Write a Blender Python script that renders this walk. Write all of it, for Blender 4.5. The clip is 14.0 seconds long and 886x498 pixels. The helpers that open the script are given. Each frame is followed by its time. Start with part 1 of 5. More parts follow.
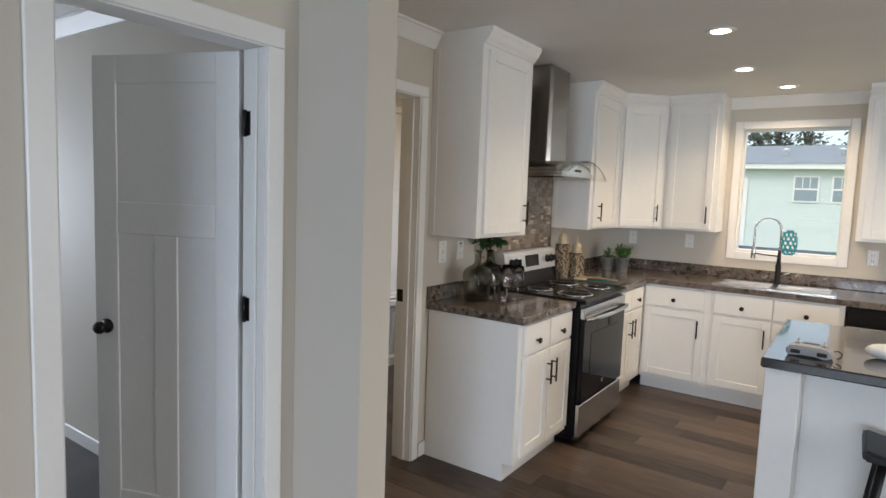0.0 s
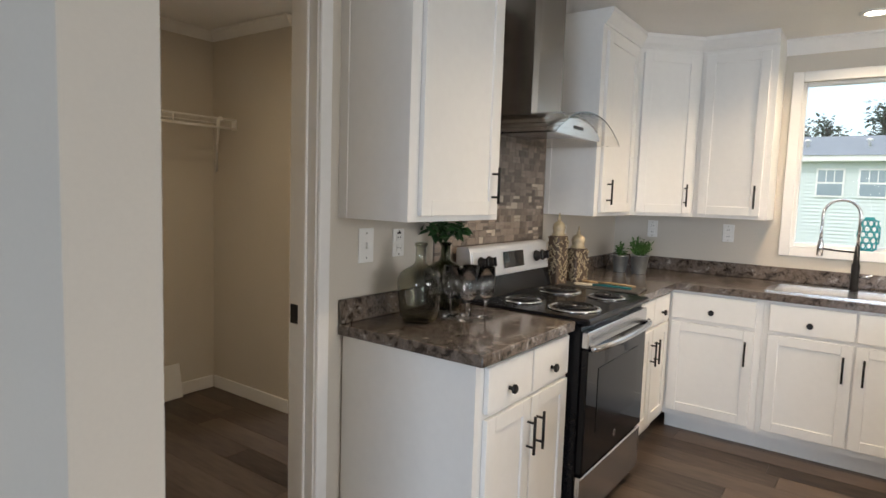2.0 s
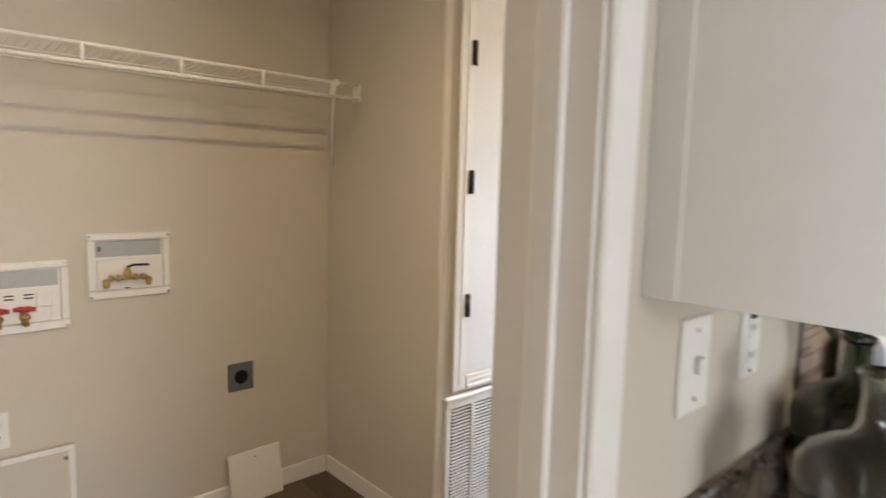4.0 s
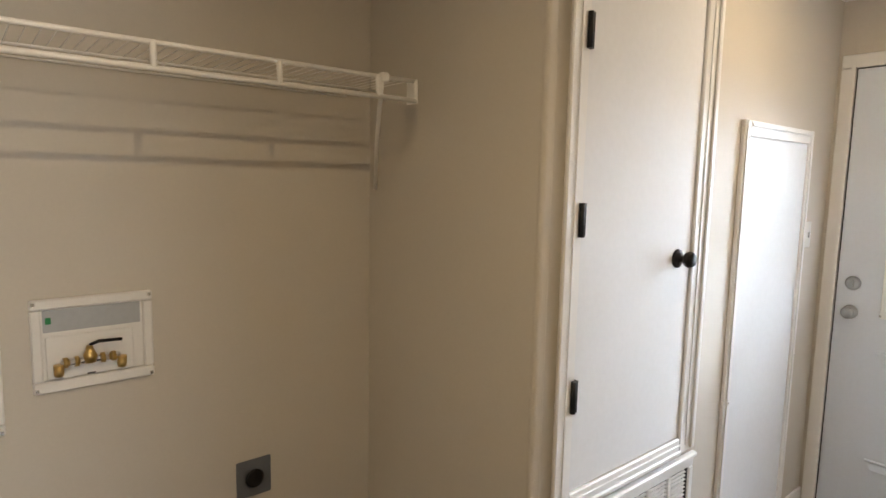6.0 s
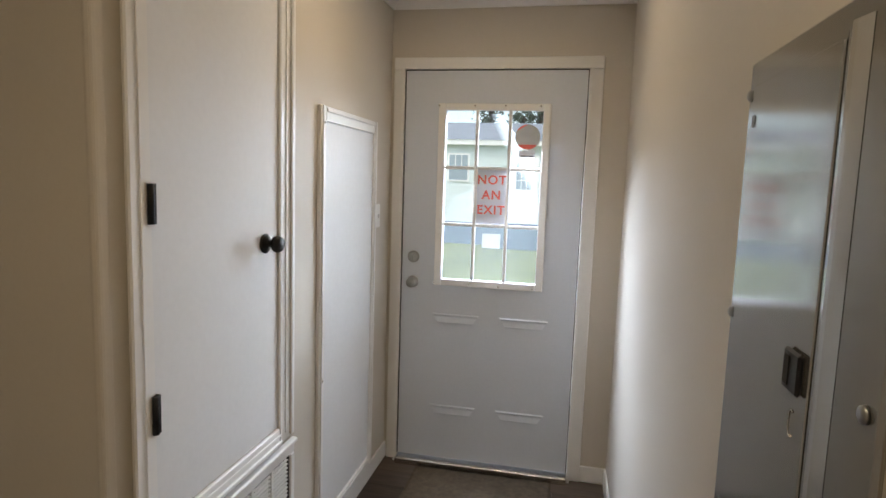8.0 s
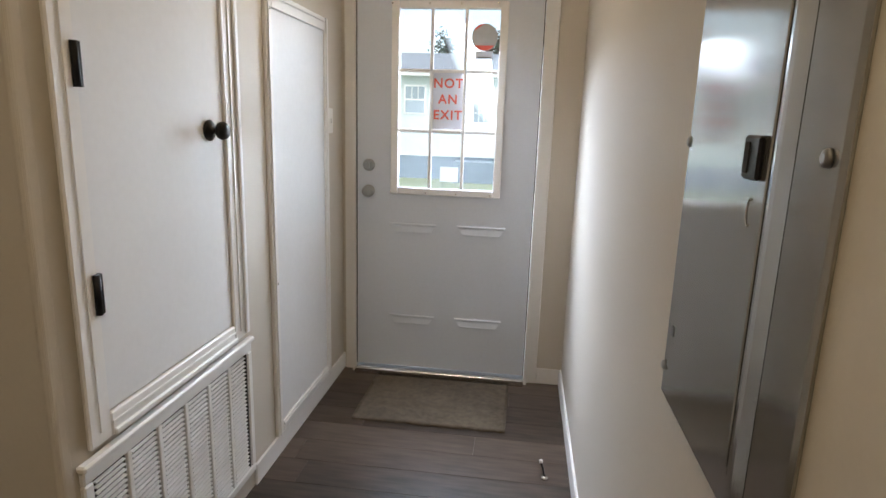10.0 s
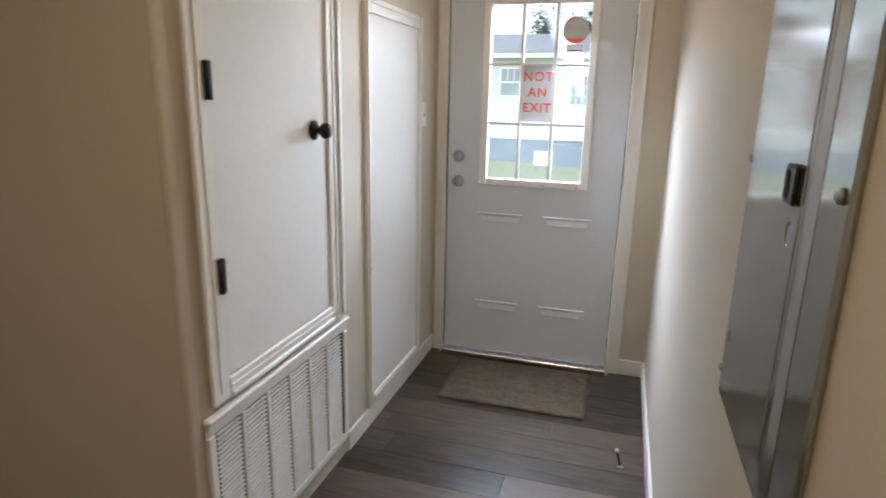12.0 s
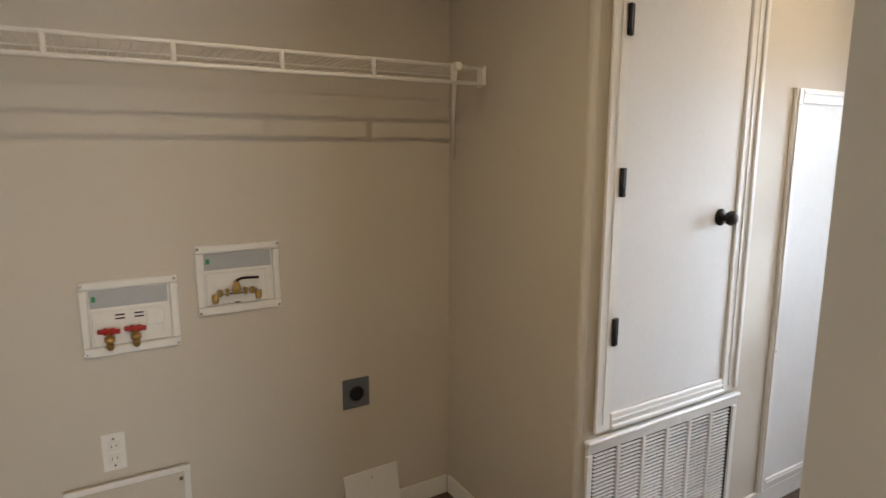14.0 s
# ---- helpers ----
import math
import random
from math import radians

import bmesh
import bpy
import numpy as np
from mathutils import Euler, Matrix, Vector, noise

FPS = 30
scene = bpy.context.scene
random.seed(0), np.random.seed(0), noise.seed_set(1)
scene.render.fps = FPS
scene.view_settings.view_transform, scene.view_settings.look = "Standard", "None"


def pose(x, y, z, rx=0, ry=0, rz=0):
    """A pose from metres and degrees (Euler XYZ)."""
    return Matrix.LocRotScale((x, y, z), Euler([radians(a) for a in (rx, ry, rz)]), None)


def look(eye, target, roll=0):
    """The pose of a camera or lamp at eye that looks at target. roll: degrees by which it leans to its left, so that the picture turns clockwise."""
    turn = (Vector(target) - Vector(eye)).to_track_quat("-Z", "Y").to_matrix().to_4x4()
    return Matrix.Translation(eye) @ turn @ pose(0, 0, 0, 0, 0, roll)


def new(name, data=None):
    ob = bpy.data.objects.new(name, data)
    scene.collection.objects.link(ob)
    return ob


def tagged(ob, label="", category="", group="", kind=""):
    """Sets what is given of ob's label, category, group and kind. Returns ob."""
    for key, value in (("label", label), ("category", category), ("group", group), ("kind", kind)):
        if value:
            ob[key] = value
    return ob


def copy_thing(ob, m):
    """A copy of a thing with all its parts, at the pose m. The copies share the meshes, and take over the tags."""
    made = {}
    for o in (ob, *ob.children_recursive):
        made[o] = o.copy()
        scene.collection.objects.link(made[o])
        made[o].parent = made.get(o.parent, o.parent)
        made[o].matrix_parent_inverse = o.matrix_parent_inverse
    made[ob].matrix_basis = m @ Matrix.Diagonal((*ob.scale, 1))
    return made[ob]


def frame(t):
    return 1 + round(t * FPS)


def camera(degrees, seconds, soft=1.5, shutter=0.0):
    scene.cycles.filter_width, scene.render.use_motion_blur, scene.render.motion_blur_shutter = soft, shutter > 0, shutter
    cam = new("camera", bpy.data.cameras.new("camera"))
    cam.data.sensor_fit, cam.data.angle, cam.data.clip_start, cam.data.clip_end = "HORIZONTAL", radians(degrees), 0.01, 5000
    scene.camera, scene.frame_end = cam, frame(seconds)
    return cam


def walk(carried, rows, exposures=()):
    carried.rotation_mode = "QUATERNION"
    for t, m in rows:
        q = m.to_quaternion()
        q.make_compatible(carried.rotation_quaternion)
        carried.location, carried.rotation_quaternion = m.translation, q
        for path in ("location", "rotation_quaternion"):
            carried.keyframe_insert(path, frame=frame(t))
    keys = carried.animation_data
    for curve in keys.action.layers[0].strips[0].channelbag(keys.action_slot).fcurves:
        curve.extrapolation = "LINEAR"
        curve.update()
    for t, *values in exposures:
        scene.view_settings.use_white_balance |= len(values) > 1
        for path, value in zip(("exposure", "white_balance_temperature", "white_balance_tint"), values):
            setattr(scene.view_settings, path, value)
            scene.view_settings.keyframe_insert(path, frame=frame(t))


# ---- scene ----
cam = camera(73.6, 14.0, shutter=0.2)
PATH = [
    (0, (0.529, 1.526, 1.541), (-0.617, 3.155, 1.354), 2.1),
    (0.5, (0.494, 1.754, 1.503), (-0.658, 3.378, 1.309), 2.0),
    (1, (0.416, 1.986, 1.464), (-0.748, 3.601, 1.273), 1.9),
    (1.5, (0.231, 2.307, 1.444), (-0.938, 3.919, 1.253), 1.7),
    (2, (0.075, 2.722, 1.405), (-1.09, 4.336, 1.217), 1.9),
    (2.5, (-0.19, 3.018, 1.402), (-1.356, 4.631, 1.207), 1.4),
    (3, (-0.472, 3.278, 1.406), (-1.641, 4.89, 1.219), 1.5),
    (3.5, (-0.77, 3.501, 1.406), (-2.026, 5.045, 1.215), 1.4),
    (4, (-1.136, 3.599, 1.428), (-2.604, 4.94, 1.209), 1.5),
    (4.2, (-1.258, 3.6, 1.444), (-2.813, 4.839, 1.229), 1.7),
    (6.3, (-1.808, 4.003, 1.562), (-3.319, 5.292, 1.322), 0.9),
    (6.5, (-1.801, 4.028, 1.581), (-3.207, 5.428, 1.331), 0.9),
    (7, (-1.826, 4.056, 1.592), (-2.788, 5.793, 1.35), 1.7),
    (7.5, (-1.841, 4.071, 1.584), (-2.432, 5.966, 1.342), 1.9),
    (8, (-1.867, 4.08, 1.509), (-2.272, 6.025, 1.28), 1.9),
    (8.5, (-1.868, 4.089, 1.425), (-2.192, 6.05, 1.201), 1.8),
    (9, (-1.865, 4.089, 1.38), (-2.153, 6.052, 1.124), 1.9),
    (9.2, (-1.873, 4.096, 1.367), (-2.145, 6.055, 1.07), 2.0),
    (11.3, (-1.825, 4.083, 1.344), (-2.075, 6.004, 0.846), 1.6),
    (11.5, (-1.823, 4.065, 1.352), (-2.079, 5.985, 0.854), 1.6),
    (12, (-1.81, 3.999, 1.407), (-2.364, 5.856, 0.914), 1.2),
    (12.5, (-1.817, 3.877, 1.448), (-2.837, 5.527, 0.96), 0.7),
    (13, (-1.725, 3.814, 1.489), (-3.061, 5.221, 1.003), 0.5),
    (13.5, (-1.574, 3.812, 1.522), (-3.116, 5.019, 1.114), 0.4),
    (14, (-1.454, 3.801, 1.541), (-3.151, 4.805, 1.206), 0.1),
]
EXPOSURES = [(0.0, -0.15), (1.5, -0.1), (2.0, 0.0), (2.5, 0.15), (3.0, 0.3), (3.5, 0.48), (4.0, 0.88), (4.6, 0.8), (6.5, 0.15), (7.0, -0.22), (7.5, -0.24), (8.0, -0.22), (9.0, -0.18), (11.5, 0.05), (12.0, -0.05), (12.5, 0.05), (13.0, 0.1), (14.0, 0.28)]
walk(cam, [(t, look(eye, target, roll)) for t, eye, target, roll in PATH], EXPOSURES)

# ---- world, sun, large lights ----
world = bpy.data.worlds.new("world")
scene.world = world
world.use_nodes = True
wn = world.node_tree.nodes
sky = wn.new("ShaderNodeTexSky")
sky.sky_type, sky.sun_disc = "NISHITA", False
sky.sun_elevation, sky.sun_rotation = radians(55), radians(195)
sky.dust_density, sky.air_density = 3.0, 1.0
cloud = wn.new("ShaderNodeVectorMath")
cloud.operation = "ADD"
cloud.inputs[1].default_value = (4.5, 4.8, 5.1)
world.node_tree.links.new(sky.outputs[0], cloud.inputs[0])
world.node_tree.links.new(cloud.outputs[0], wn["Background"].inputs[0])
wn["Background"].inputs[1].default_value = 0.15


def lamp(name, kind, m, energy, colour, **settings):
    data = bpy.data.lights.new(name, kind)
    data.energy, data.color = energy, colour
    if kind == "SUN":
        data.angle = settings["angle"]
    if kind == "AREA":
        data.shape, data.size, data.size_y = settings["shape"], settings["size"], settings["size_y"]
        data.spread = settings.get("spread", math.pi)
    ob = new(name, data)
    ob.matrix_world = m
    return ob


DAY = (0.73, 0.825, 1.0)
WARM = (1.0, 0.77, 0.52)
lamp("sun", "SUN", look((-6, -22, 33), (0, 0, 0)), 1.5, (1.0, 0.98, 0.95), angle=radians(16))
lamp("daylight_south", "AREA", look((1.0, -2.93, 1.4), (0.8, 0, 0.3)), 128, (0.67, 0.805, 1.0), shape="RECTANGLE", size=2.6, size_y=1.3, spread=radians(140))
# added fill from the unseen east side; no window is known there
lamp("added_fill_east", "AREA", look((3.5, 3.7, 1.5), (0, 4.1, 0.5)), 40, (0.98, 0.96, 0.95), shape="RECTANGLE", size=1.8, size_y=1.3, spread=radians(140))
SKY_IN = dict(shape="RECTANGLE", size=0.48, size_y=0.85)
lamp("daylight_door", "AREA", look((-2.247, 7.19, 1.44), (-3.0, 6.69, 1.05)), 0.7, DAY, spread=radians(104), **SKY_IN)
lamp("daylight_door", "AREA", look((-2.247, 7.19, 1.44), (-1.66, 6.5, 0.30)), 25, DAY, spread=radians(104), **SKY_IN)
lamp("daylight_door", "AREA", look((-2.247, 7.19, 1.44), (-2.90, 5.5, 0.9)), 4.4, (0.76, 0.86, 1.0), spread=radians(60), **SKY_IN)
lamp("daylight_sink", "AREA", look((0.015, 7.13, 1.62), (0.015, 6.75, 0.75)), 1.5, DAY, shape="RECTANGLE", size=0.64, size_y=0.9, spread=radians(110))
lamp("daylight_bedroom", "AREA", look((-5.05, 2.1, 1.4), (-2.5, 2.6, 0.9)), 52, DAY, shape="RECTANGLE", size=1.4, size_y=1.2)
CEILING = 2.42
SPOTS = [(-0.14, 4.87), (-0.18, 5.87), (0.0, 6.62), (1.4, 4.87), (1.4, 5.87), (0.6, 1.0), (2.4, 1.0)]
for i, (lx, ly) in enumerate(SPOTS):
    lamp("downlight_glow", "AREA", look((lx, ly, CEILING - 0.012), (lx, ly, 0)), 8.6, WARM, shape="DISK", size=0.10, size_y=0.10, spread=radians(135))
lamp("hall_glow", "AREA", look((-2.25, 6.1, CEILING - 0.012), (-2.25, 6.1, 0)), 5.2, WARM, shape="DISK", size=0.10, size_y=0.10)
lamp("laundry_glow", "AREA", look((-2.04, 4.14, 2.292), (-2.04, 4.14, 0)), 7.6, (1.0, 0.76, 0.47), shape="DISK", size=0.018, size_y=0.018)


# ---- materials ----
def material(name, colour, rough=0.5, metal=0.0, grain=60, amount=0.06, blotch=3, bump=0.05, bump_scale=None,
             per=None, spread=0.12, transmission=0.0, ior=1.45, emission=0.0, stretch=(1, 1, 1), coat=0.0, gloss=0.5):
    """A painted, wooden, metal or glass surface: base colour varied at two scales, with fine relief."""
    m = bpy.data.materials.new(name)
    m.use_nodes = True
    n, link = m.node_tree.nodes, m.node_tree.links.new
    b = n["Principled BSDF"]
    coords = n.new("ShaderNodeTexCoord")
    mapping = n.new("ShaderNodeMapping")
    mapping.inputs["Scale"].default_value = stretch
    link(coords.outputs["Object"], mapping.inputs[0])
    fine, large = n.new("ShaderNodeTexNoise"), n.new("ShaderNodeTexNoise")
    for tex, scale, detail in ((fine, grain, 4), (large, blotch, 3)):
        tex.inputs["Scale"].default_value, tex.inputs["Detail"].default_value = scale, detail
        link(mapping.outputs[0], tex.inputs["Vector"])
    mix = n.new("ShaderNodeMath")
    mix.operation = "ADD"
    link(fine.outputs["Fac"], mix.inputs[0])
    link(large.outputs["Fac"], mix.inputs[1])
    total = mix.outputs[0]
    low, high = 0.6, 1.4
    if per:
        info = n.new("ShaderNodeObjectInfo") if per == "object" else n.new("ShaderNodeNewGeometry")
        out = info.outputs["Random"] if per == "object" else info.outputs["Random Per Island"]
        scale = n.new("ShaderNodeMath")
        scale.operation = "MULTIPLY_ADD"
        scale.inputs[1].default_value = spread / max(amount, 0.01)
        link(out, scale.inputs[0])
        link(total, scale.inputs[2])
        total = scale.outputs[0]
        high += spread / max(amount, 0.01)
    ramp = n.new("ShaderNodeMapRange")
    ramp.inputs["From Min"].default_value, ramp.inputs["From Max"].default_value = low, high
    reach = amount + (spread if per else 0)
    ramp.inputs["To Min"].default_value, ramp.inputs["To Max"].default_value = 1 - reach, 1 + reach
    link(total, ramp.inputs["Value"])
    mul = n.new("ShaderNodeVectorMath")
    mul.operation = "SCALE"
    mul.inputs[0].default_value = colour
    link(ramp.outputs[0], mul.inputs["Scale"])
    link(mul.outputs[0], b.inputs["Base Color"])
    b.inputs["Roughness"].default_value, b.inputs["Metallic"].default_value = rough, metal
    b.inputs["Transmission Weight"].default_value, b.inputs["IOR"].default_value = transmission, ior
    b.inputs["Coat Weight"].default_value, b.inputs["Specular IOR Level"].default_value = coat, gloss
    if not transmission:
        wear = n.new("ShaderNodeMapRange")
        wear.inputs["To Min"].default_value, wear.inputs["To Max"].default_value = rough * 0.85, min(1, rough * 1.15)
        link(large.outputs["Fac"], wear.inputs["Value"])
        link(wear.outputs[0], b.inputs["Roughness"])
    if bump:
        relief = n.new("ShaderNodeTexNoise")
        relief.inputs["Scale"].default_value, relief.inputs["Detail"].default_value = bump_scale or grain * 2, 3
        link(mapping.outputs[0], relief.inputs["Vector"])
        bn = n.new("ShaderNodeBump")
        bn.inputs["Strength"].default_value, bn.inputs["Distance"].default_value = bump, 0.002
        link(relief.outputs["Fac"], bn.inputs["Height"])
        link(bn.outputs[0], b.inputs["Normal"])
    if emission:
        b.inputs["Emission Color"].default_value = (*colour, 1)
        b.inputs["Emission Strength"].default_value = emission
    return m


def laminate(name):
    """Brown-grey laminate with stone-like patches and dark flecks."""
    m = material(name, (0.2, 0.17, 0.15), 0.15, bump=0.02, coat=0.2)
    n, link = m.node_tree.nodes, m.node_tree.links.new
    b = n["Principled BSDF"]
    coords = n.new("ShaderNodeTexCoord")
    patch, fleck = n.new("ShaderNodeTexNoise"), n.new("ShaderNodeTexNoise")
    for tex, scale, detail, rough, warp in ((patch, 13, 12, 0.76, 0.5), (fleck, 34, 8, 0.66, 0.4)):
        tex.inputs["Scale"].default_value, tex.inputs["Detail"].default_value = scale, detail
        tex.inputs["Roughness"].default_value, tex.inputs["Distortion"].default_value = rough, warp
        link(coords.outputs["Object"], tex.inputs["Vector"])
    ramps = []
    for tex, stops in ((patch, [(0.37, (0.035, 0.028, 0.024)), (0.44, (0.095, 0.074, 0.060)), (0.50, (0.16, 0.130, 0.108)), (0.55, (0.115, 0.094, 0.080)), (0.61, (0.24, 0.215, 0.195)), (0.69, (0.42, 0.395, 0.37))]),
                       (fleck, [(0.36, (0.25, 0.23, 0.22)), (0.44, (0.78, 0.76, 0.75)), (0.50, (1, 1, 1)), (0.62, (1.15, 1.13, 1.12)), (0.70, (1.4, 1.4, 1.4))])):
        ramp = n.new("ShaderNodeValToRGB")
        while len(ramp.color_ramp.elements) < len(stops):
            ramp.color_ramp.elements.new(0.5)
        for e, (p, c) in zip(ramp.color_ramp.elements, stops):
            e.position, e.color = p, (*c, 1)
        link(tex.outputs["Fac"], ramp.inputs[0])
        ramps.append(ramp)
    mul = n.new("ShaderNodeVectorMath")
    mul.operation = "MULTIPLY"
    link(ramps[0].outputs[0], mul.inputs[0])
    link(ramps[1].outputs[0], mul.inputs[1])
    link(mul.outputs[0], b.inputs["Base Color"])
    return m


def see_through(m, share, clear=False):
    """Lets part of the light from behind come through a thin sheet, scattered."""
    n, link = m.node_tree.nodes, m.node_tree.links.new
    b, out = n["Principled BSDF"], n["Material Output"]
    glow, mix = n.new("ShaderNodeBsdfTranslucent"), n.new("ShaderNodeMixShader")
    if b.inputs["Base Color"].links and not clear:
        link(b.inputs["Base Color"].links[0].from_socket, glow.inputs["Color"])
    else:
        glow.inputs["Color"].default_value = (0.86, 0.95, 1.0, 1)
    mix.inputs[0].default_value = share
    link(b.outputs[0], mix.inputs[1])
    link(glow.outputs[0], mix.inputs[2])
    link(mix.outputs[0], out.inputs["Surface"])
    return m


def plank_wood(name, per):
    """Grey-brown vinyl plank with long grain along x and a tone of its own."""
    m = material(name, (0.080, 0.058, 0.044), 0.32, grain=26, amount=0.55, blotch=5, bump=0.10, per=per, spread=0.42,
                 stretch=(0.24, 1.6, 1), gloss=0.32)
    return m


PAINT = material("greige_wall_panel", (0.595, 0.55, 0.48), 0.62, grain=120, amount=0.025, blotch=2, bump=0.10, bump_scale=260)
CEIL = material("white_textured_ceiling", (0.80, 0.785, 0.76), 0.85, grain=90, amount=0.04, bump=0.35, bump_scale=140)
TRIM = material("white_trim_paint", (0.80, 0.79, 0.77), 0.35, grain=40, amount=0.025, bump=0.03)
CAB = material("white_cabinet_paint", (0.82, 0.805, 0.775), 0.33, grain=30, amount=0.025, bump=0.03)
DOORPAINT = material("white_door_paint", (0.76, 0.765, 0.77), 0.58, grain=50, amount=0.03, bump=0.05)
STEELDOOR = material("pale_grey_door_paint", (0.60, 0.635, 0.69), 0.4, grain=60, amount=0.03, bump=0.04)
BLACK = material("matt_black_metal", (0.012, 0.011, 0.011), 0.38, metal=0.4, amount=0.1, bump=0.03)
# brushed steel darkened for the dim surroundings the hood mirrors
SHADEDSTEEL = material("shaded_brushed_steel", (0.33, 0.315, 0.30), 0.22, metal=1.0, grain=30, amount=0.05, bump=0.05, stretch=(1, 1, 30))
STEEL = material("brushed_steel", (0.60, 0.60, 0.60), 0.24, metal=1.0, grain=30, amount=0.05, bump=0.05, stretch=(1, 1, 30))
PALESTEEL = material("satin_stainless_panel", (0.72, 0.73, 0.75), 0.42, metal=0.75, grain=30, amount=0.04, bump=0.03, stretch=(1, 1, 30))
CHROME = material("chrome", (0.80, 0.80, 0.82), 0.08, metal=1.0, bump=0)
SATIN = material("satin_nickel", (0.62, 0.61, 0.59), 0.25, metal=1.0, bump=0.02)
ENAMEL = material("black_enamel", (0.006, 0.006, 0.007), 0.16, amount=0.1, bump=0.0, gloss=0.25)
BLACKGLASS = material("black_oven_glass", (0.006, 0.006, 0.007), 0.05, amount=0.05, bump=0, gloss=0.28)
STONE = laminate("brown_stone_laminate")
ISLAND_TOP = material("dark_laminate_island_top", (0.035, 0.031, 0.030), 0.12, grain=70, amount=0.35, bump=0.02, coat=0.4)
GLASS = material("clear_glass", (1, 1, 1), 0.0, transmission=1.0, amount=0, bump=0)
SMOKE = material("smoked_grey_glass", (0.60, 0.60, 0.53), 0.02, transmission=1.0, amount=0.02, bump=0)
OLIVE = material("dark_olive_glass", (0.30, 0.33, 0.24), 0.03, transmission=1.0, amount=0.05, bump=0)
CARPET = material("dark_grey_carpet", (0.10, 0.095, 0.09), 0.95, grain=180, amount=0.35, bump=0.8, bump_scale=300)
MATFIBRE = material("brown_grey_doormat", (0.10, 0.077, 0.052), 0.95, grain=40, amount=0.45, bump=0.9, bump_scale=350)
PLASTIC = material("white_plastic", (0.80, 0.79, 0.76), 0.35, amount=0.03, bump=0.02)
GREYPLATE = material("grey_zinc_plate", (0.20, 0.215, 0.24), 0.4, metal=0.6, amount=0.06, bump=0.03)
PANELSTEEL = material("grey_painted_steel", (0.36, 0.355, 0.34), 0.13, metal=0.8, grain=40, amount=0.04, bump=0.012)
BRASS = material("brass", (0.55, 0.38, 0.14), 0.3, metal=1.0, bump=0.05)
RED = material("red_handle_paint", (0.42, 0.03, 0.025), 0.4, bump=0.02)
REDINK = see_through(material("red_ink", (0.80, 0.16, 0.13), 0.6, bump=0), 0.02)
PAPER = see_through(material("white_paper", (0.70, 0.74, 0.82), 0.7, amount=0.02, bump=0.02), 0.02)
# clean glass; the translucent share paints a pale glare veil over the view
HAZEGLASS = see_through(material("glare_veil_door_glass", (0.97, 1.0, 0.99), 0.0, transmission=1.0, ior=1.05, amount=0, bump=0), 0.015, True)
# same finish as SATIN in a darker tone
DARKSATIN = material("dark_satin_nickel", (0.36, 0.355, 0.35), 0.28, metal=1.0, bump=0.02)
GROUT = material("grey_grout", (0.17, 0.145, 0.12), 0.9, grain=150, bump=0.4)
# near-black that paints the shade inside gaps, seams and slots
GAPSHADE = material("gap_shade_black", (0.015, 0.014, 0.013), 0.8, bump=0)
WIRE = material("white_vinyl_coated_wire", (0.80, 0.78, 0.74), 0.35, bump=0)
LENS = material("lit_lamp_lens", (1.0, 0.86, 0.66), 0.5, bump=0, amount=0, emission=14)
PLANK_ONE = plank_wood("vinyl_plank", "object")
PLANK_REST = plank_wood("vinyl_plank_far", "island")


# ---- helpers for building ----
def box(bm, x0, x1, y0, y1, z0, z1, bevel=0.0, segments=1):
    made = bmesh.ops.create_cube(bm, size=1.0, matrix=Matrix.LocRotScale(
        ((x0 + x1) / 2, (y0 + y1) / 2, (z0 + z1) / 2), None, (abs(x1 - x0), abs(y1 - y0), abs(z1 - z0))))
    if bevel:
        edges = {e for v in made["verts"] for e in v.link_edges}
        bmesh.ops.bevel(bm, geom=list(edges), offset=bevel, segments=segments, affect="EDGES", profile=0.5)
    return bm


def boxes(*rows, bevel=0.0):
    bm = bmesh.new()
    for r in rows:
        box(bm, *r, bevel=bevel)
    return bm


def lathe(bm, profile, seg=28, x=0.0, y=0.0, z=0.0, closed=False):
    rings = []
    for r, h in profile:
        rings.append([bm.verts.new((x + max(r, 1e-4) * math.cos(2 * math.pi * k / seg), y + max(r, 1e-4) * math.sin(2 * math.pi * k / seg), z + h)) for k in range(seg)])
    pairs = list(zip(rings, rings[1:])) + ([(rings[-1], rings[0])] if closed else [])
    for a, b in pairs:
        for k in range(seg):
            f = bm.faces.new((a[k], a[(k + 1) % seg], b[(k + 1) % seg], b[k]))
            f.smooth = True
    if not closed:
        bm.faces.new(list(reversed(rings[0])))
        bm.faces.new(rings[-1])
    return bm


def tube(bm, points, r, seg=8):
    pts = [Vector(p) for p in points]
    rings = []
    for i, p in enumerate(pts):
        d = (pts[min(i + 1, len(pts) - 1)] - pts[max(i - 1, 0)]).normalized()
        q = d.to_track_quat("Z", "Y")
        rings.append([bm.verts.new(p + q @ Vector((r * math.cos(2 * math.pi * k / seg), r * math.sin(2 * math.pi * k / seg), 0))) for k in range(seg)])
    for a, b in zip(rings, rings[1:]):
        for k in range(seg):
            bm.faces.new((a[k], a[(k + 1) % seg], b[(k + 1) % seg], b[k])).smooth = True
    bm.faces.new(list(reversed(rings[0])))
    bm.faces.new(rings[-1])
    return bm


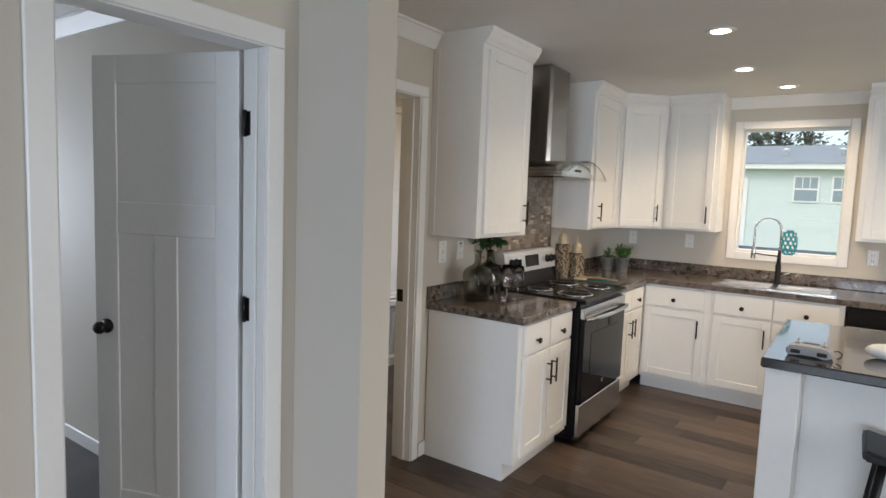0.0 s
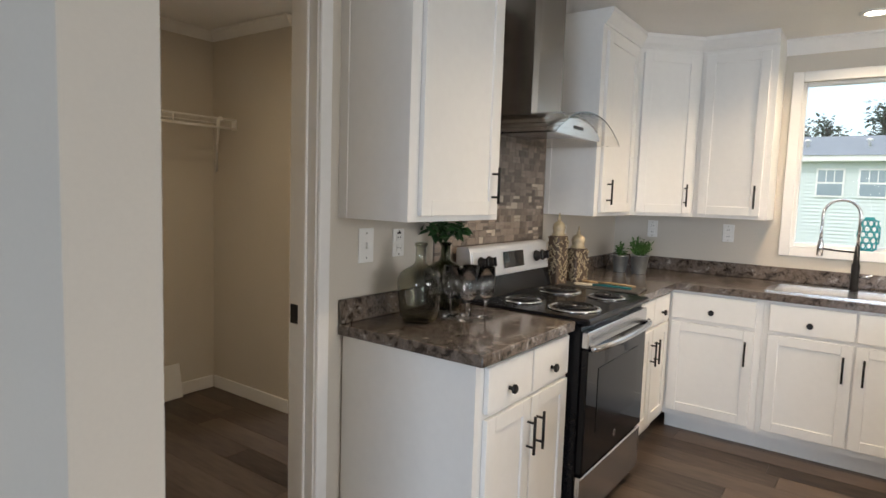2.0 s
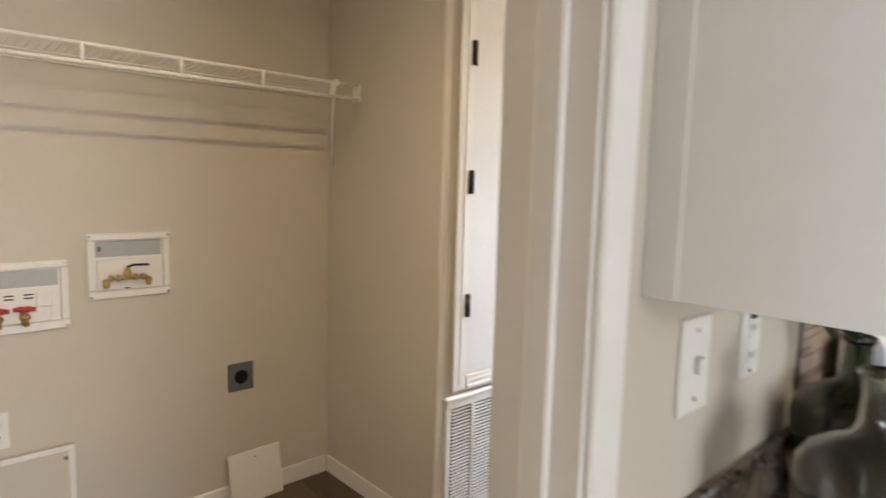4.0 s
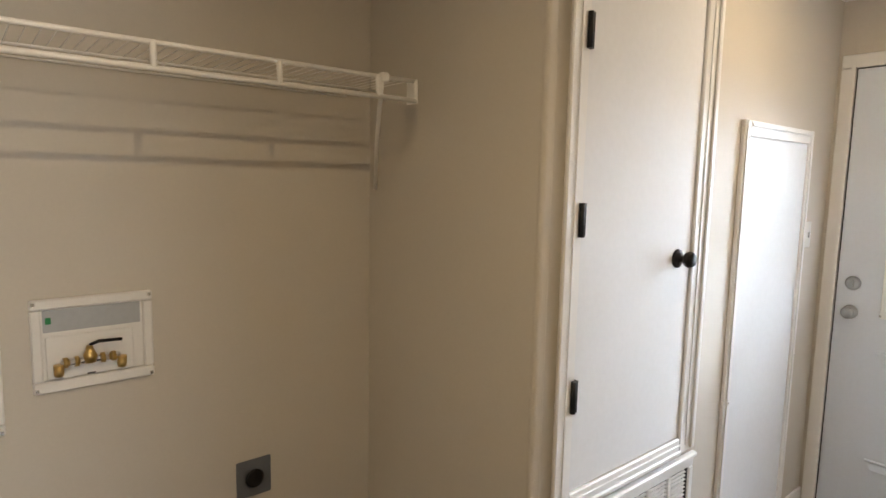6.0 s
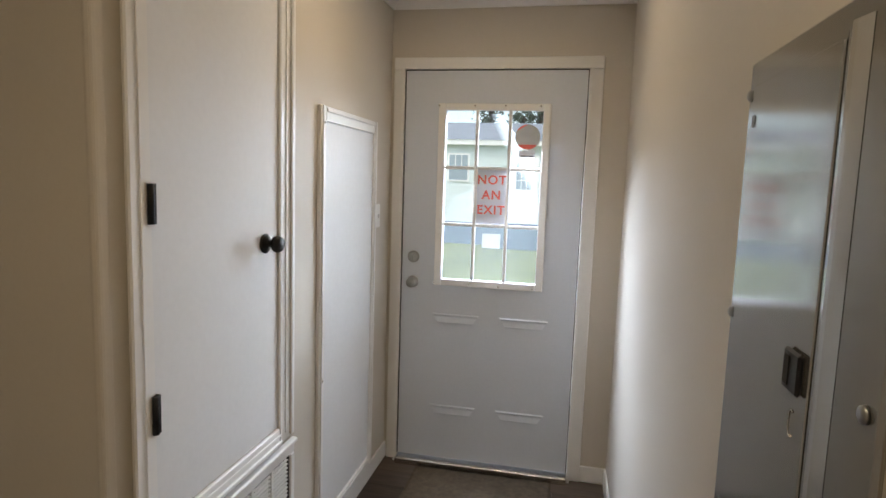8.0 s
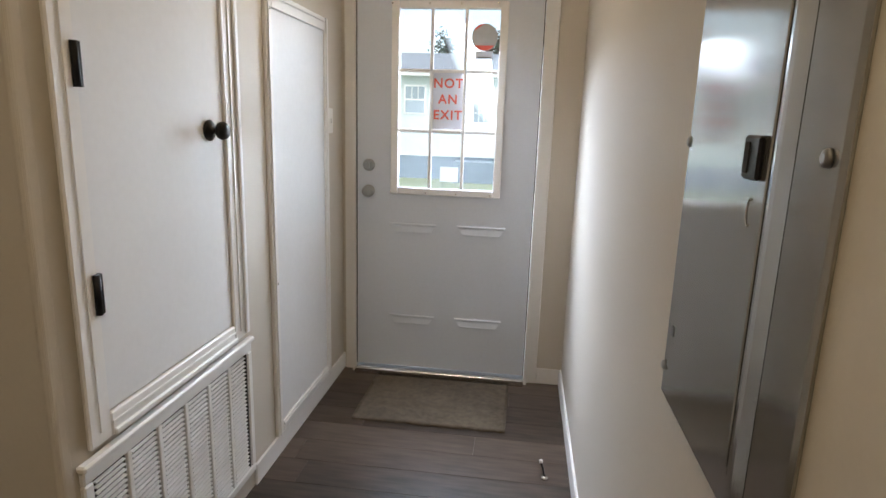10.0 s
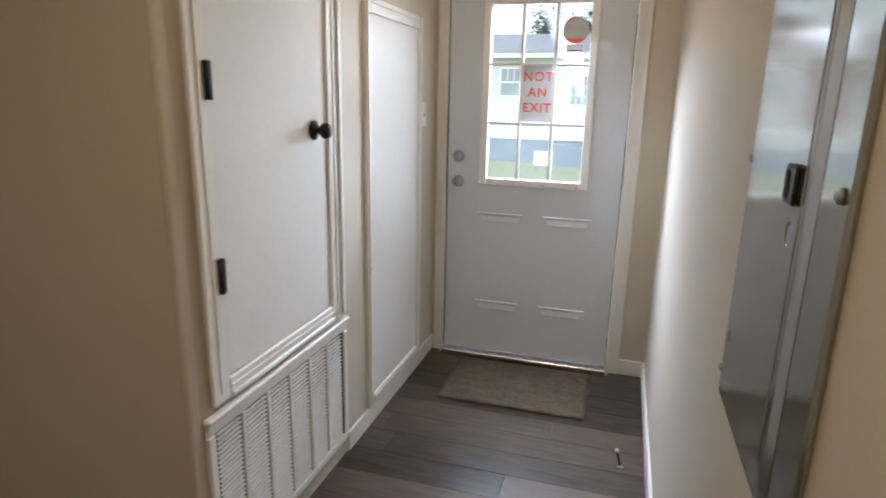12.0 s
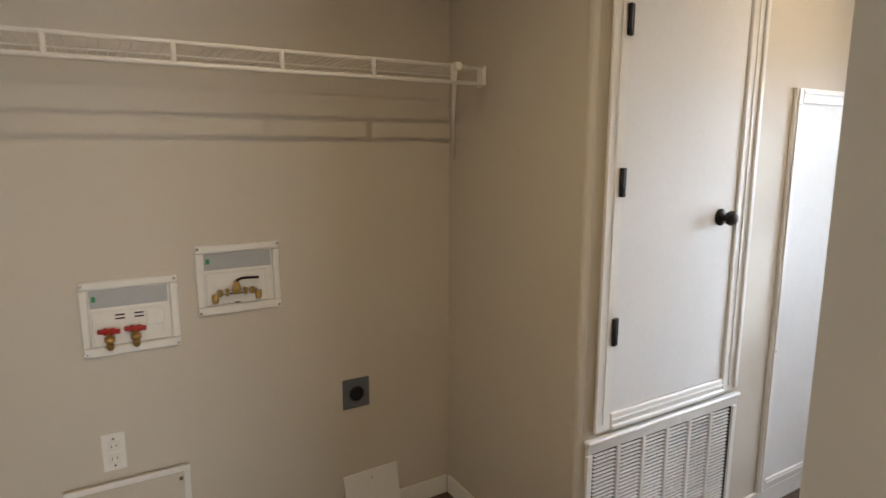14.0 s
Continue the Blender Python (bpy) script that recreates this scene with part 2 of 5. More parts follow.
def prism(bm, outline, axis, a0, a1):
    """Extrudes an outline of (u, v) along an axis: x takes (y, z), y takes (x, z), z takes (x, y)."""
    def place(u, v, a):
        return {"x": (a, u, v), "y": (u, a, v), "z": (u, v, a)}[axis]
    lo = [bm.verts.new(place(u, v, a0)) for u, v in outline]
    hi = [bm.verts.new(place(u, v, a1)) for u, v in outline]
    k = len(outline)
    for i in range(k):
        bm.faces.new((lo[i], lo[(i + 1) % k], hi[(i + 1) % k], hi[i]))
    bm.faces.new(lo)
    bm.faces.new(hi)
    bmesh.ops.recalc_face_normals(bm, faces=bm.faces)
    return bm


def mesh(name, bm, mat):
    bmesh.ops.recalc_face_normals(bm, faces=bm.faces)
    data = bpy.data.meshes.new(name)
    bm.to_mesh(data)
    bm.free()
    data.materials.append(mat)
    return data


def part(name, bm, mat, parent, label=""):
    ob = new(name, mesh(name, bm, mat))
    ob.parent = parent
    return tagged(ob, label) if label else ob


def thing(name, x, y, z, label, category, group="", turn=0.0, kind=""):
    ob = new(name)
    ob.empty_display_size = 0.1
    ob.matrix_basis = pose(x, y, z, 0, 0, turn)
    return tagged(ob, label, category, group, kind)


def solid(name, bm, mat, label, category, group="", kind=""):
    return tagged(new(name, mesh(name, bm, mat)), label, category, group, kind)


def wall(name, axis, p0, p1, a0, a1, holes=(), z0=0.0, z1=CEILING, label="greige painted wall panel"):
    """A wall that runs along an axis, with openings (from, to, sill, head) that go through it."""
    bm = bmesh.new()
    cuts = sorted({a0, a1, *(h[0] for h in holes), *(h[1] for h in holes)})
    for c0, c1 in zip(cuts, cuts[1:]):
        levels = [(z0, z1)]
        for h in holes:
            if h[0] <= c0 and c1 <= h[1]:
                levels = [(z0, h[2]), (h[3], z1)]
        for l0, l1 in levels:
            if l1 - l0 > 0.001:
                box(bm, *((c0, c1, p0, p1) if axis == "x" else (p0, p1, c0, c1)), l0, l1)
    return solid(name, bm, PAINT, label, "wall", kind="structure")


# ---- structure ----
HALL_R, RANGE, FURN, WASH, NORTH = -1.606, -1.48, -2.783, -3.58, 7.06
solid("floor", boxes((-5.4, 3.75, -3.15, 7.2, -0.12, -0.006)), GROUT, "grey-brown vinyl plank floor", "floor", kind="structure")
solid("ceiling", boxes((-5.4, 3.75, -3.15, 7.2, CEILING, CEILING + 0.1)), CEIL, "white textured ceiling", "ceiling", kind="structure")
wall_north = wall("wall_north", "x", NORTH, 7.21, -5.4, 3.75, [(-2.72, -1.785, 0.0, 2.075), (-0.345, 0.412, 1.135, 2.17)])
wall_range = wall("wall_range", "y", HALL_R, RANGE, 3.285, NORTH, [(3.33, 4.134, 0.0, 2.075)])
wall_stub = wall("wall_stub", "x", 3.122, 3.285, -1.60, -0.953)
wall_bedroom = wall("wall_bedroom", "y", -1.44, -1.315, -3.0, 3.122, [(2.245, 2.985, 0.0, 2.075)])
wall_partition = wall("wall_partition", "x", 3.06, 3.285, -5.25, -1.60)
wall_washer = wall("wall_washer", "y", WASH - 0.12, WASH, 3.285, NORTH)
wall_alcove = wall("wall_alcove", "x", 5.088, 5.175, WASH, FURN)
wall_furnace = wall("wall_furnace", "y", FURN - 0.1, FURN, 5.175, NORTH, [(5.225, 5.845, 0.66, 2.205)])
# the opening is invented to go with the east fill lamp
wall_east = wall("wall_east", "y", 3.6, 3.75, -3.0, NORTH, [(2.8, 4.6, 0.85, 2.15)])
wall_south = wall("wall_south", "x", -3.15, -3.0, -5.4, 3.75, [(-0.3, 2.3, 0.75, 2.05)])
wall_west = wall("wall_west", "y", -5.4, -5.25, -3.0, NORTH, [(1.4, 2.8, 0.8, 2.0)])
wall_bed_south = wall("wall_bedroom_south", "x", -0.6, -0.5, -5.25, -1.44)
solid("carpet", boxes((-5.25, -1.40, -0.5, 3.06, -0.006, 0.008)), CARPET, "dark grey cut-pile bedroom carpet", "carpet", kind="structure")


def baseboard(x0, x1, y0, y1):
    solid("baseboard", boxes((x0, x1, y0, y1, 0.0, 0.086), bevel=0.004), TRIM, "white painted baseboard", "baseboard", kind="structure")


def crown(axis, sign, p, a0, a1, drop=0.065, out=0.05):
    """Crown moulding against a wall face at p, thickening towards sign."""
    o = [(p, CEILING - drop), (p + sign * 0.010, CEILING - drop), (p + sign * out * 0.8, CEILING - 0.016), (p + sign * out, CEILING - 0.012), (p + sign * out, CEILING - 0.001), (p, CEILING - 0.001)]
    solid("trim", prism(bmesh.new(), o, axis, a0, a1), TRIM, "white crown moulding", "moulding", kind="structure")


baseboard(FURN, FURN + 0.012, 5.95, NORTH)
baseboard(HALL_R - 0.012, HALL_R, 4.19, NORTH)
baseboard(-1.735, HALL_R - 0.012, NORTH - 0.012, NORTH)
baseboard(WASH, WASH + 0.012, 3.285, 5.076)
baseboard(WASH + 0.012, FURN, 5.076, 5.088)
baseboard(RANGE, RANGE + 0.012, 4.19, 4.27)
baseboard(-5.25, -1.45, 3.048, 3.06)
baseboard(-0.953, -0.941, 3.122, 3.285)
baseboard(-1.315, -0.953, 3.110, 3.122)
crown("y", 1, RANGE, 3.285, NORTH, 0.09, 0.06)
crown("x", -1, NORTH, RANGE, 3.6, 0.09, 0.06)
crown("x", -1, NORTH, FURN, HALL_R)
crown("y", 1, FURN, 5.088, NORTH)
crown("y", -1, HALL_R, 3.285, NORTH)
crown("y", 1, WASH, 3.285, 5.088)
crown("x", -1, 5.088, WASH, FURN)
crown("x", -1, 3.06, -5.25, -1.44, 0.09, 0.06)
solid("trim", box(bmesh.new(), FURN - 0.022, FURN + 0.003, 5.085, 5.125, 0.0, CEILING - 0.066, 0.011, 3), PAINT, "greige rounded outside corner bead", "trim", kind="structure")


# ---- doors and windows of the setting ----
def casing(name, axis, face, sign, a0, a1, head, width=0.07, depth=0.014, foot=0.0):
    """Door casing on one wall face round an opening a0 to a1."""
    def put(u0, u1, z0, z1):
        p = sorted((face, face + sign * depth))
        rows = (u0, u1, *p, z0, z1) if axis == "x" else (*p, u0, u1, z0, z1)
        return boxes(rows, bevel=0.004)
    top = tagged(new(name, mesh(name, put(a0 - width, a1 + width, head, head + width), TRIM)), "white painted door casing", "door casing", kind="structure")
    part("side_casing", put(a0 - width, a0, foot, head - 0.001), TRIM, top)
    part("side_casing", put(a1, a1 + width, foot, head - 0.001), TRIM, top)
    return top


def hinge(parent, x, y, z, h=0.09, flip=1):
    bm = bmesh.new()
    tube(bm, [(x, y, z - h / 2), (x, y, z + h / 2)], 0.007, 10)
    box(bm, x - 0.002, x + 0.010 * flip, y - 0.022, y, z - h / 2, z + h / 2)
    part("hinge", bm, BLACK, parent, "black butt hinge")


def knob(parent, m, mat=BLACK, r=0.027, reach=0.06, name="knob", label="round black door knob"):
    bm = bmesh.new()
    lathe(bm, [(0.030, 0), (0.031, 0.006), (0.026, 0.010), (0.011, 0.014), (0.010, reach * 0.45), (r * 0.85, reach * 0.55), (r, reach * 0.75), (r * 0.8, reach * 0.95), (0.004, reach)], 24)
    bmesh.ops.transform(bm, matrix=m, verts=bm.verts)
    part(name, bm, mat, parent, label)


# laundry doorway
jamb = solid("door_frame", boxes((HALL_R - 0.002, RANGE + 0.002, 4.116, 4.134, 0, 2.075)), TRIM, "white laundry doorway frame", "door frame", kind="structure")
part("head_jamb", boxes((HALL_R - 0.002, RANGE + 0.002, 3.348, 4.115, 2.055, 2.075)), TRIM, jamb)
part("side_jamb", boxes((HALL_R - 0.002, RANGE + 0.002, 3.33, 3.348, 0, 2.075)), TRIM, jamb)
part("door_stop", boxes((-1.552, -1.515, 4.104, 4.1155, 0, 2.054), bevel=0.003), TRIM, jamb)
part("strike_plate", boxes((-1.60, -1.556, 4.112, 4.1152, 0.92, 0.99), bevel=0.001), BLACK, jamb, "black strike plate")
casing("trim", "y", RANGE, 1, 3.345, 4.122, 2.06, 0.056)

# bedroom doorway and its open door
bjamb = solid("door_frame", boxes((-1.442, -1.313, 2.965, 2.985, 0, 2.075)), TRIM, "white bedroom doorway frame", "door frame", kind="structure")
part("head_jamb", boxes((-1.442, -1.313, 2.265, 2.964, 2.055, 2.075)), TRIM, bjamb)
part("side_jamb", boxes((-1.442, -1.313, 2.245, 2.265, 0, 2.075)), TRIM, bjamb)
part("door_stop", boxes((-1.39, -1.355, 2.955, 2.9645, 0, 2.054), bevel=0.003), TRIM, bjamb)
part("door_stop", boxes((-1.39, -1.355, 2.2655, 2.275, 0, 2.054), bevel=0.003), TRIM, bjamb)
casing("trim", "y", -1.315, 1, 2.26, 2.972, 2.06, 0.075)

door = thing("door_1", -1.425, 2.957, 0.0, "white three-panel bedroom door standing open on black hinges", "door", turn=201, kind="structure")
W, T = 0.69, 0.035
bm = bmesh.new()
box(bm, 0.016, W, -T / 2 + 0.006, T / 2 - 0.006, 0.015, 2.045)
part("door_core", bm, DOORPAINT, door)
for r in [(0.016, 0.115, 0.015, 2.045), (W - 0.115, W, 0.015, 2.045), (0.1155, W - 0.1155, 0.015, 0.235), (0.1155, W - 0.1155, 1.93, 2.045),
          (0.1155, W - 0.1155, 1.33, 1.46), (W / 2 - 0.055, W / 2 + 0.055, 0.2355, 1.3295)]:
    part("door_rail", boxes((r[0], r[1], -T / 2, T / 2, r[2], r[3]), bevel=0.003), DOORPAINT, door)
for s in (1, -1):
    knob(door, Matrix.Translation((W - 0.06, s * T / 2, 0.94)) @ Matrix.Rotation(radians(-90 * s), 4, "X"))
for z in (0.22, 1.06, 1.78):
    part("hinge_leaf", boxes((-1.432, -1.394, 2.9612, 2.9646, z - 0.046, z + 0.046), bevel=0.001), BLACK, bjamb, "black hinge leaf")
    hinge(door, -0.004, 0.004, z, 0.10)

# back door with nine panes
ED = thing("door_2", -2.25, 7.03, 0.0, "pale grey steel back door with nine-pane window, shut", "door", kind="structure")
x0, x1, z0, z1 = -0.45, 0.448, 0.045, 2.055
gx0, gx1, gz0, gz1 = -0.240, 0.247, 1.005, 1.862
for r in [(x0, gx0, z0, z1), (gx1, x1, z0, z1), (gx0, gx1, z0, gz0), (gx0, gx1, gz1, z1)]:
    part("door_skin", boxes((r[0], r[1], 0.0, 0.044, r[2], r[3])), STEELDOOR, ED)
for r in [(gx0 - 0.033, gx0 + 0.004, gz0 - 0.03, gz1 + 0.03), (gx1 - 0.004, gx1 + 0.033, gz0 - 0.03, gz1 + 0.03), (gx0 + 0.0045, gx1 - 0.0045, gz1 - 0.004, gz1 + 0.03), (gx0 + 0.0045, gx1 - 0.0045, gz0 - 0.03, gz0 + 0.004)]:
    part("lite_frame", boxes((r[0], r[1], -0.014, -0.0005, r[2], r[3]), bevel=0.004), TRIM, ED)
for r in [(x0, x0 + 0.004, z0, z1 - 0.0045), (x1 - 0.004, x1, z0, z1 - 0.0045), (x0, x1, z1 - 0.004, z1)]:
    part("weather_seal", boxes((r[0], r[1], -0.003, -0.0005, r[2], r[3])), BLACK, ED, "dark rubber door seal")
pw, ph = (gx1 - gx0) / 3, (gz1 - gz0) / 3
for i in (1, 2):
    part("muntin", boxes((gx0 + i * pw - 0.008, gx0 + i * pw + 0.008, -0.004, 0.016, gz0, gz1), bevel=0.003), TRIM, ED)
    part("muntin", boxes((gx0, gx1, -0.002, 0.014, gz0 + i * ph - 0.008, gz0 + i * ph + 0.008), bevel=0.003), TRIM, ED)
for i in range(3):
    for j in range(3):
        pane = part("pane", boxes((gx0 + i * pw + 0.006, gx0 + (i + 1) * pw - 0.006, 0.020, 0.023, gz0 + j * ph + 0.006, gz0 + (j + 1) * ph - 0.006)), HAZEGLASS, ED)
        pane.visible_shadow = False
for cx in (-0.155, 0.195):
    for cz in (0.80, 0.31):
        o = [(0.0, cz + 0.026), (-0.007, cz + 0.023), (-0.008, cz + 0.019), (-0.001, cz + 0.012), (-0.002, cz + 0.006), (-0.009, cz - 0.018), (-0.008, cz - 0.024), (0.0, cz - 0.026)]
        bm = prism(bmesh.new(), o, "x", cx - 0.105, cx + 0.105)
        for v in bm.verts:
            v.co.x = cx + (v.co.x - cx) * (1.0 + (v.co.z - cz) * 6.0)
        part("pressed_moulding", bm, STEELDOOR, ED)
for sx in (-0.27, -0.09, 0.06, 0.23):
    for sz in (gz0 - 0.018, gz1 + 0.018):
        part("screw", boxes((sx - 0.004, sx + 0.004, -0.0165, -0.0145, sz - 0.004, sz + 0.004)), SATIN, ED)
face = Matrix.Rotation(radians(90), 4, "X")
knob(ED, Matrix.Translation((-0.385, 0, 0.985)) @ face, DARKSATIN, 0.027, 0.062, "knob", "satin nickel door knob")
bm = lathe(bmesh.new(), [(0.031, 0), (0.031, 0.008), (0.026, 0.014), (0.022, 0.016)], 24)
box(bm, -0.006, 0.006, -0.016, 0.016, 0.016, 0.030, 0.002)
bmesh.ops.transform(bm, matrix=Matrix.Translation((-0.385, 0, 1.115)) @ face, verts=bm.verts)
part("deadbolt", bm, DARKSATIN, ED, "satin nickel deadbolt thumb turn")
for z in (0.985, 1.115):
    part("latch_plate", boxes((-0.4515, -0.4505, 0.004, 0.03, z - 0.028, z + 0.028)), BLACK, ED)
for z in (0.35, 1.05, 1.75):
    part("hinge", tube(bmesh.new(), [(0.4535, -0.003, z - 0.05), (0.4535, -0.003, z + 0.05)], 0.005), SATIN, ED)
eframe = solid("door_frame", boxes((-2.72, -2.703, 7.02, 7.2, 0.0, 2.075)), TRIM, "white back door frame", "door frame", kind="structure")
part("side_jamb", boxes((-1.80, -1.785, 7.02, 7.2, 0, 2.075)), TRIM, eframe)
part("head_jamb", boxes((-2.702, -1.801, 7.02, 7.2, 2.058, 2.075)), TRIM, eframe)
part("threshold", boxes((-2.702, -1.801, 6.985, 7.2, 0.0, 0.036), bevel=0.006), SATIN, eframe, "aluminium door threshold")
casing("trim", "x", NORTH, -1, -2.706, -1.794, 2.06, 0.06, 0.016)

# notice and round sticker on the panes
sign = thing("paper_sign", -2.247, 7.047, 1.30, "white paper notice with red words taped to the door glass", "sign")
part("sheet", boxes((-0.09, 0.09, 0.0, 0.0012, 0.0, 0.275)), PAPER, sign)
for word, z in (("NOT", 0.20), ("AN", 0.125), ("EXIT", 0.05)):
    curve = bpy.data.curves.new("word", "FONT")
    curve.body, curve.size, curve.align_x, curve.extrude, curve.offset, curve.space_character = word, 0.062, "CENTER", 0.0003, 0.0012, 1.15
    holder = bpy.data.objects.new("word", curve)
    data = bpy.data.meshes.new_from_object(holder)
    data.materials.clear()
    data.materials.append(REDINK)
    bpy.data.objects.remove(holder)
    ob = new("lettering", data)
    ob.parent = sign
    ob.matrix_basis = pose(0, -0.0012, z, 90, 0, 0)
    tagged(ob, "red printed word")
sticker = thing("round_sticker", -2.08, 7.047, 1.735, "round grey and red sticker with white tab on the door glass", "sticker")
disc = lathe(bmesh.new(), [(0.062, 0), (0.062, 0.001)], 40)
bmesh.ops.transform(disc, matrix=face, verts=disc.verts)
part("disc", disc, see_through(material("grey_print", (0.50, 0.52, 0.53), 0.5, grain=20, amount=0.15, bump=0), 0.02), sticker)
for mid, half in ((180, 52), (-32, 30)):
    arc = [(0.060 * math.sin(a), 0.060 * math.cos(a)) for a in [radians(mid - half + half * k / 6) for k in range(13)]]
    part("red_band", prism(bmesh.new(), arc, "y", -0.0025, -0.0015), REDINK, sticker)
part("tab", boxes((-0.040, 0.040, -0.002, 0.0, -0.100, -0.064)), PAPER, sticker)
part("printed_bar", boxes((-0.030, 0.032, -0.003, -0.0022, -0.096, -0.089)), GREYPLATE, sticker)

# kitchen window
WX0, WX1, WZ0, WZ1 = -0.345, 0.412, 1.135, 2.17
win = solid("window_1", boxes((WX0, WX0 + 0.024, 7.115, 7.17, WZ0, WZ1), bevel=0.004), TRIM, "white vinyl kitchen window over the sink", "window", kind="structure")
for r in [(WX1 - 0.024, WX1, WZ0, WZ1), (WX0 + 0.0245, WX1 - 0.0245, WZ1 - 0.024, WZ1), (WX0 + 0.0245, WX1 - 0.0245, WZ0, WZ0 + 0.028)]:
    part("window_frame", boxes((r[0], r[1], 7.115, 7.17, r[2], r[3]), bevel=0.004), TRIM, win)
part("window_sill", boxes((WX0, WX1, 7.045, 7.114, WZ0 - 0.012, WZ0 + 0.002), bevel=0.003), TRIM, win)
# the pane's translucent share imitates glare from the bright outdoors
pane = part("pane", boxes((WX0 + 0.0245, WX1 - 0.0245, 7.14, 7.144, WZ0 + 0.028, WZ1 - 0.024)), see_through(material("glare_veil_window_glass", (0.97, 1.0, 0.99), 0.0, transmission=1.0, ior=1.05, amount=0, bump=0), 0.025, True), win)
pane.visible_shadow = False
for r in [(WX0 - 0.053, WX0 + 0.008, WZ0 - 0.055, WZ1 + 0.055), (WX1 - 0.008, WX1 + 0.053, WZ0 - 0.055, WZ1 + 0.055), (WX0 + 0.0085, WX1 - 0.0085, WZ1 - 0.008, WZ1 + 0.055), (WX0 + 0.0085, WX1 - 0.0085, WZ0 - 0.055, WZ0 + 0.008)]:
    solid("trim", boxes((r[0], r[1], NORTH - 0.016, NORTH - 0.0005, r[2], r[3]), bevel=0.004), TRIM, "white flat window casing", "window casing", kind="structure")


# ---- kitchen cabinets ----
def bar_handle(parent, x, z, length=0.14, y=-0.02):
    bm = bmesh.new()
    tube(bm, [(x, y - 0.030, z - length / 2), (x, y - 0.030, z + length / 2)], 0.0055, 10)
    for dz in (-0.045, 0.045):
        tube(bm, [(x, y, z + dz), (x, y - 0.030, z + dz)], 0.0045, 8)
    part("handle", bm, BLACK, parent, "slim black bar pull")


def small_knob(parent, x, z, y=-0.02):
    bm = lathe(bmesh.new(), [(0.007, 0), (0.006, 0.012), (0.016, 0.017), (0.0165, 0.024), (0.012, 0.028)], 18)
    bmesh.ops.transform(bm, matrix=Matrix.Translation((x, y, z)) @ Matrix.Rotation(radians(90), 4, "X"), verts=bm.verts)
    part("knob", bm, BLACK, parent, "small round black knob")


def shaker(name, parent, x0, x1, z0, z1, rail=0.055, label=""):
    """A flat-panel door in front of y = 0, its panel set back in a frame of stiles and rails."""
    d = part(name, boxes((x0 + 0.01, x1 - 0.01, -0.012, -0.001, z0 + 0.01, z1 - 0.01)), CAB, parent, label)
    for r in [(x0, x0 + rail, z0, z1), (x1 - rail, x1, z0, z1)]:
        part("stile", boxes((r[0], r[1], -0.020, -0.001, r[2], r[3]), bevel=0.0022), CAB, d)
    for r in [(x0 + rail + 0.0003, x1 - rail - 0.0003, z0, z0 + rail), (x0 + rail + 0.0003, x1 - rail - 0.0003, z1 - rail, z1)]:
        part("rail", boxes((r[0], r[1], -0.0198, -0.001, r[2], r[3]), bevel=0.0018), CAB, d)
    return d


def flat_front(name, parent, x0, x1, z0, z1):
    return part(name, boxes((x0, x1, -0.020, -0.001, z0, z1), bevel=0.003), CAB, parent)


def base_unit(x, y, w, turn, label, doors, drawers, depth=0.60, handles=(), knobs=()):
    c = thing("base_cabinet", x, y, 0, label, "kitchen cabinet", "white base cabinets", turn)
    bm = boxes((0, w, 0, depth, 0.10, 0.872))
    box(bm, 0, w, 0.065, depth, 0.0, 0.1005)
    part("body", bm, CAB, c)
    for a, b in doors:
        d = shaker("door", c, a, b, 0.135, 0.685)
    for a, b in drawers:
        flat_front("drawer", c, a, b, 0.703, 0.858)
    for a in handles:
        bar_handle(c, a, 0.555)
    for a in knobs:
        small_knob(c, a, 0.762)
    return c


b1 = base_unit(-0.885, 4.262, 0.668, 90, "white base cabinet beside the range with an exposed side panel", [(0.035, 0.335), (0.345, 0.645)], [(0.035, 0.335), (0.345, 0.645)], 0.59, (0.315, 0.385), (0.17, 0.49))
part("side_panel", prism(bmesh.new(), [(0.065, 0.0), (0.585, 0.0), (0.585, 0.872), (0.0, 0.872), (0.0, 0.10), (0.065, 0.10)], "x", -0.012, -0.0005), CAB, b1)
base_unit(-0.885, 5.715, 0.70, 90, "white narrow base cabinet between range and corner", [(0.02, 0.335), (0.345, 0.64)], [(0.02, 0.335), (0.345, 0.64)], 0.59, (0.315, 0.385), (0.17, 0.49))
base_unit(-0.885, 6.43, 0.51, 0, "white corner base cabinet with one door and one drawer", [(0.02, 0.475)], [(0.02, 0.475)], 0.62, (0.435,), (0.245,))
base_unit(-0.374, 6.43, 0.862, 0, "white double sink base cabinet", [(0.03, 0.425), (0.435, 0.83)], [(0.03, 0.425), (0.435, 0.83)], 0.62, (0.385, 0.475), (0.225, 0.64))
base_unit(1.12, 6.43, 0.9, 0, "white base cabinet past the dishwasher", [(0.02, 0.44), (0.45, 0.88)], [(0.02, 0.44), (0.45, 0.88)], 0.62, (0.40, 0.49), (0.22, 0.66))


def crown_strip(parent, x0, x1):
    """Crown moulding on top of an upper cabinet, along its front."""
    o = [(0.0, 2.335), (-0.010, 2.335), (-0.014, 2.345), (-0.030, 2.362), (-0.044, 2.388), (-0.050, 2.396), (-0.050, CEILING - 0.002), (0.0, CEILING - 0.002)]
    part("crown", prism(bmesh.new(), o, "x", x0, x1), CAB, parent)


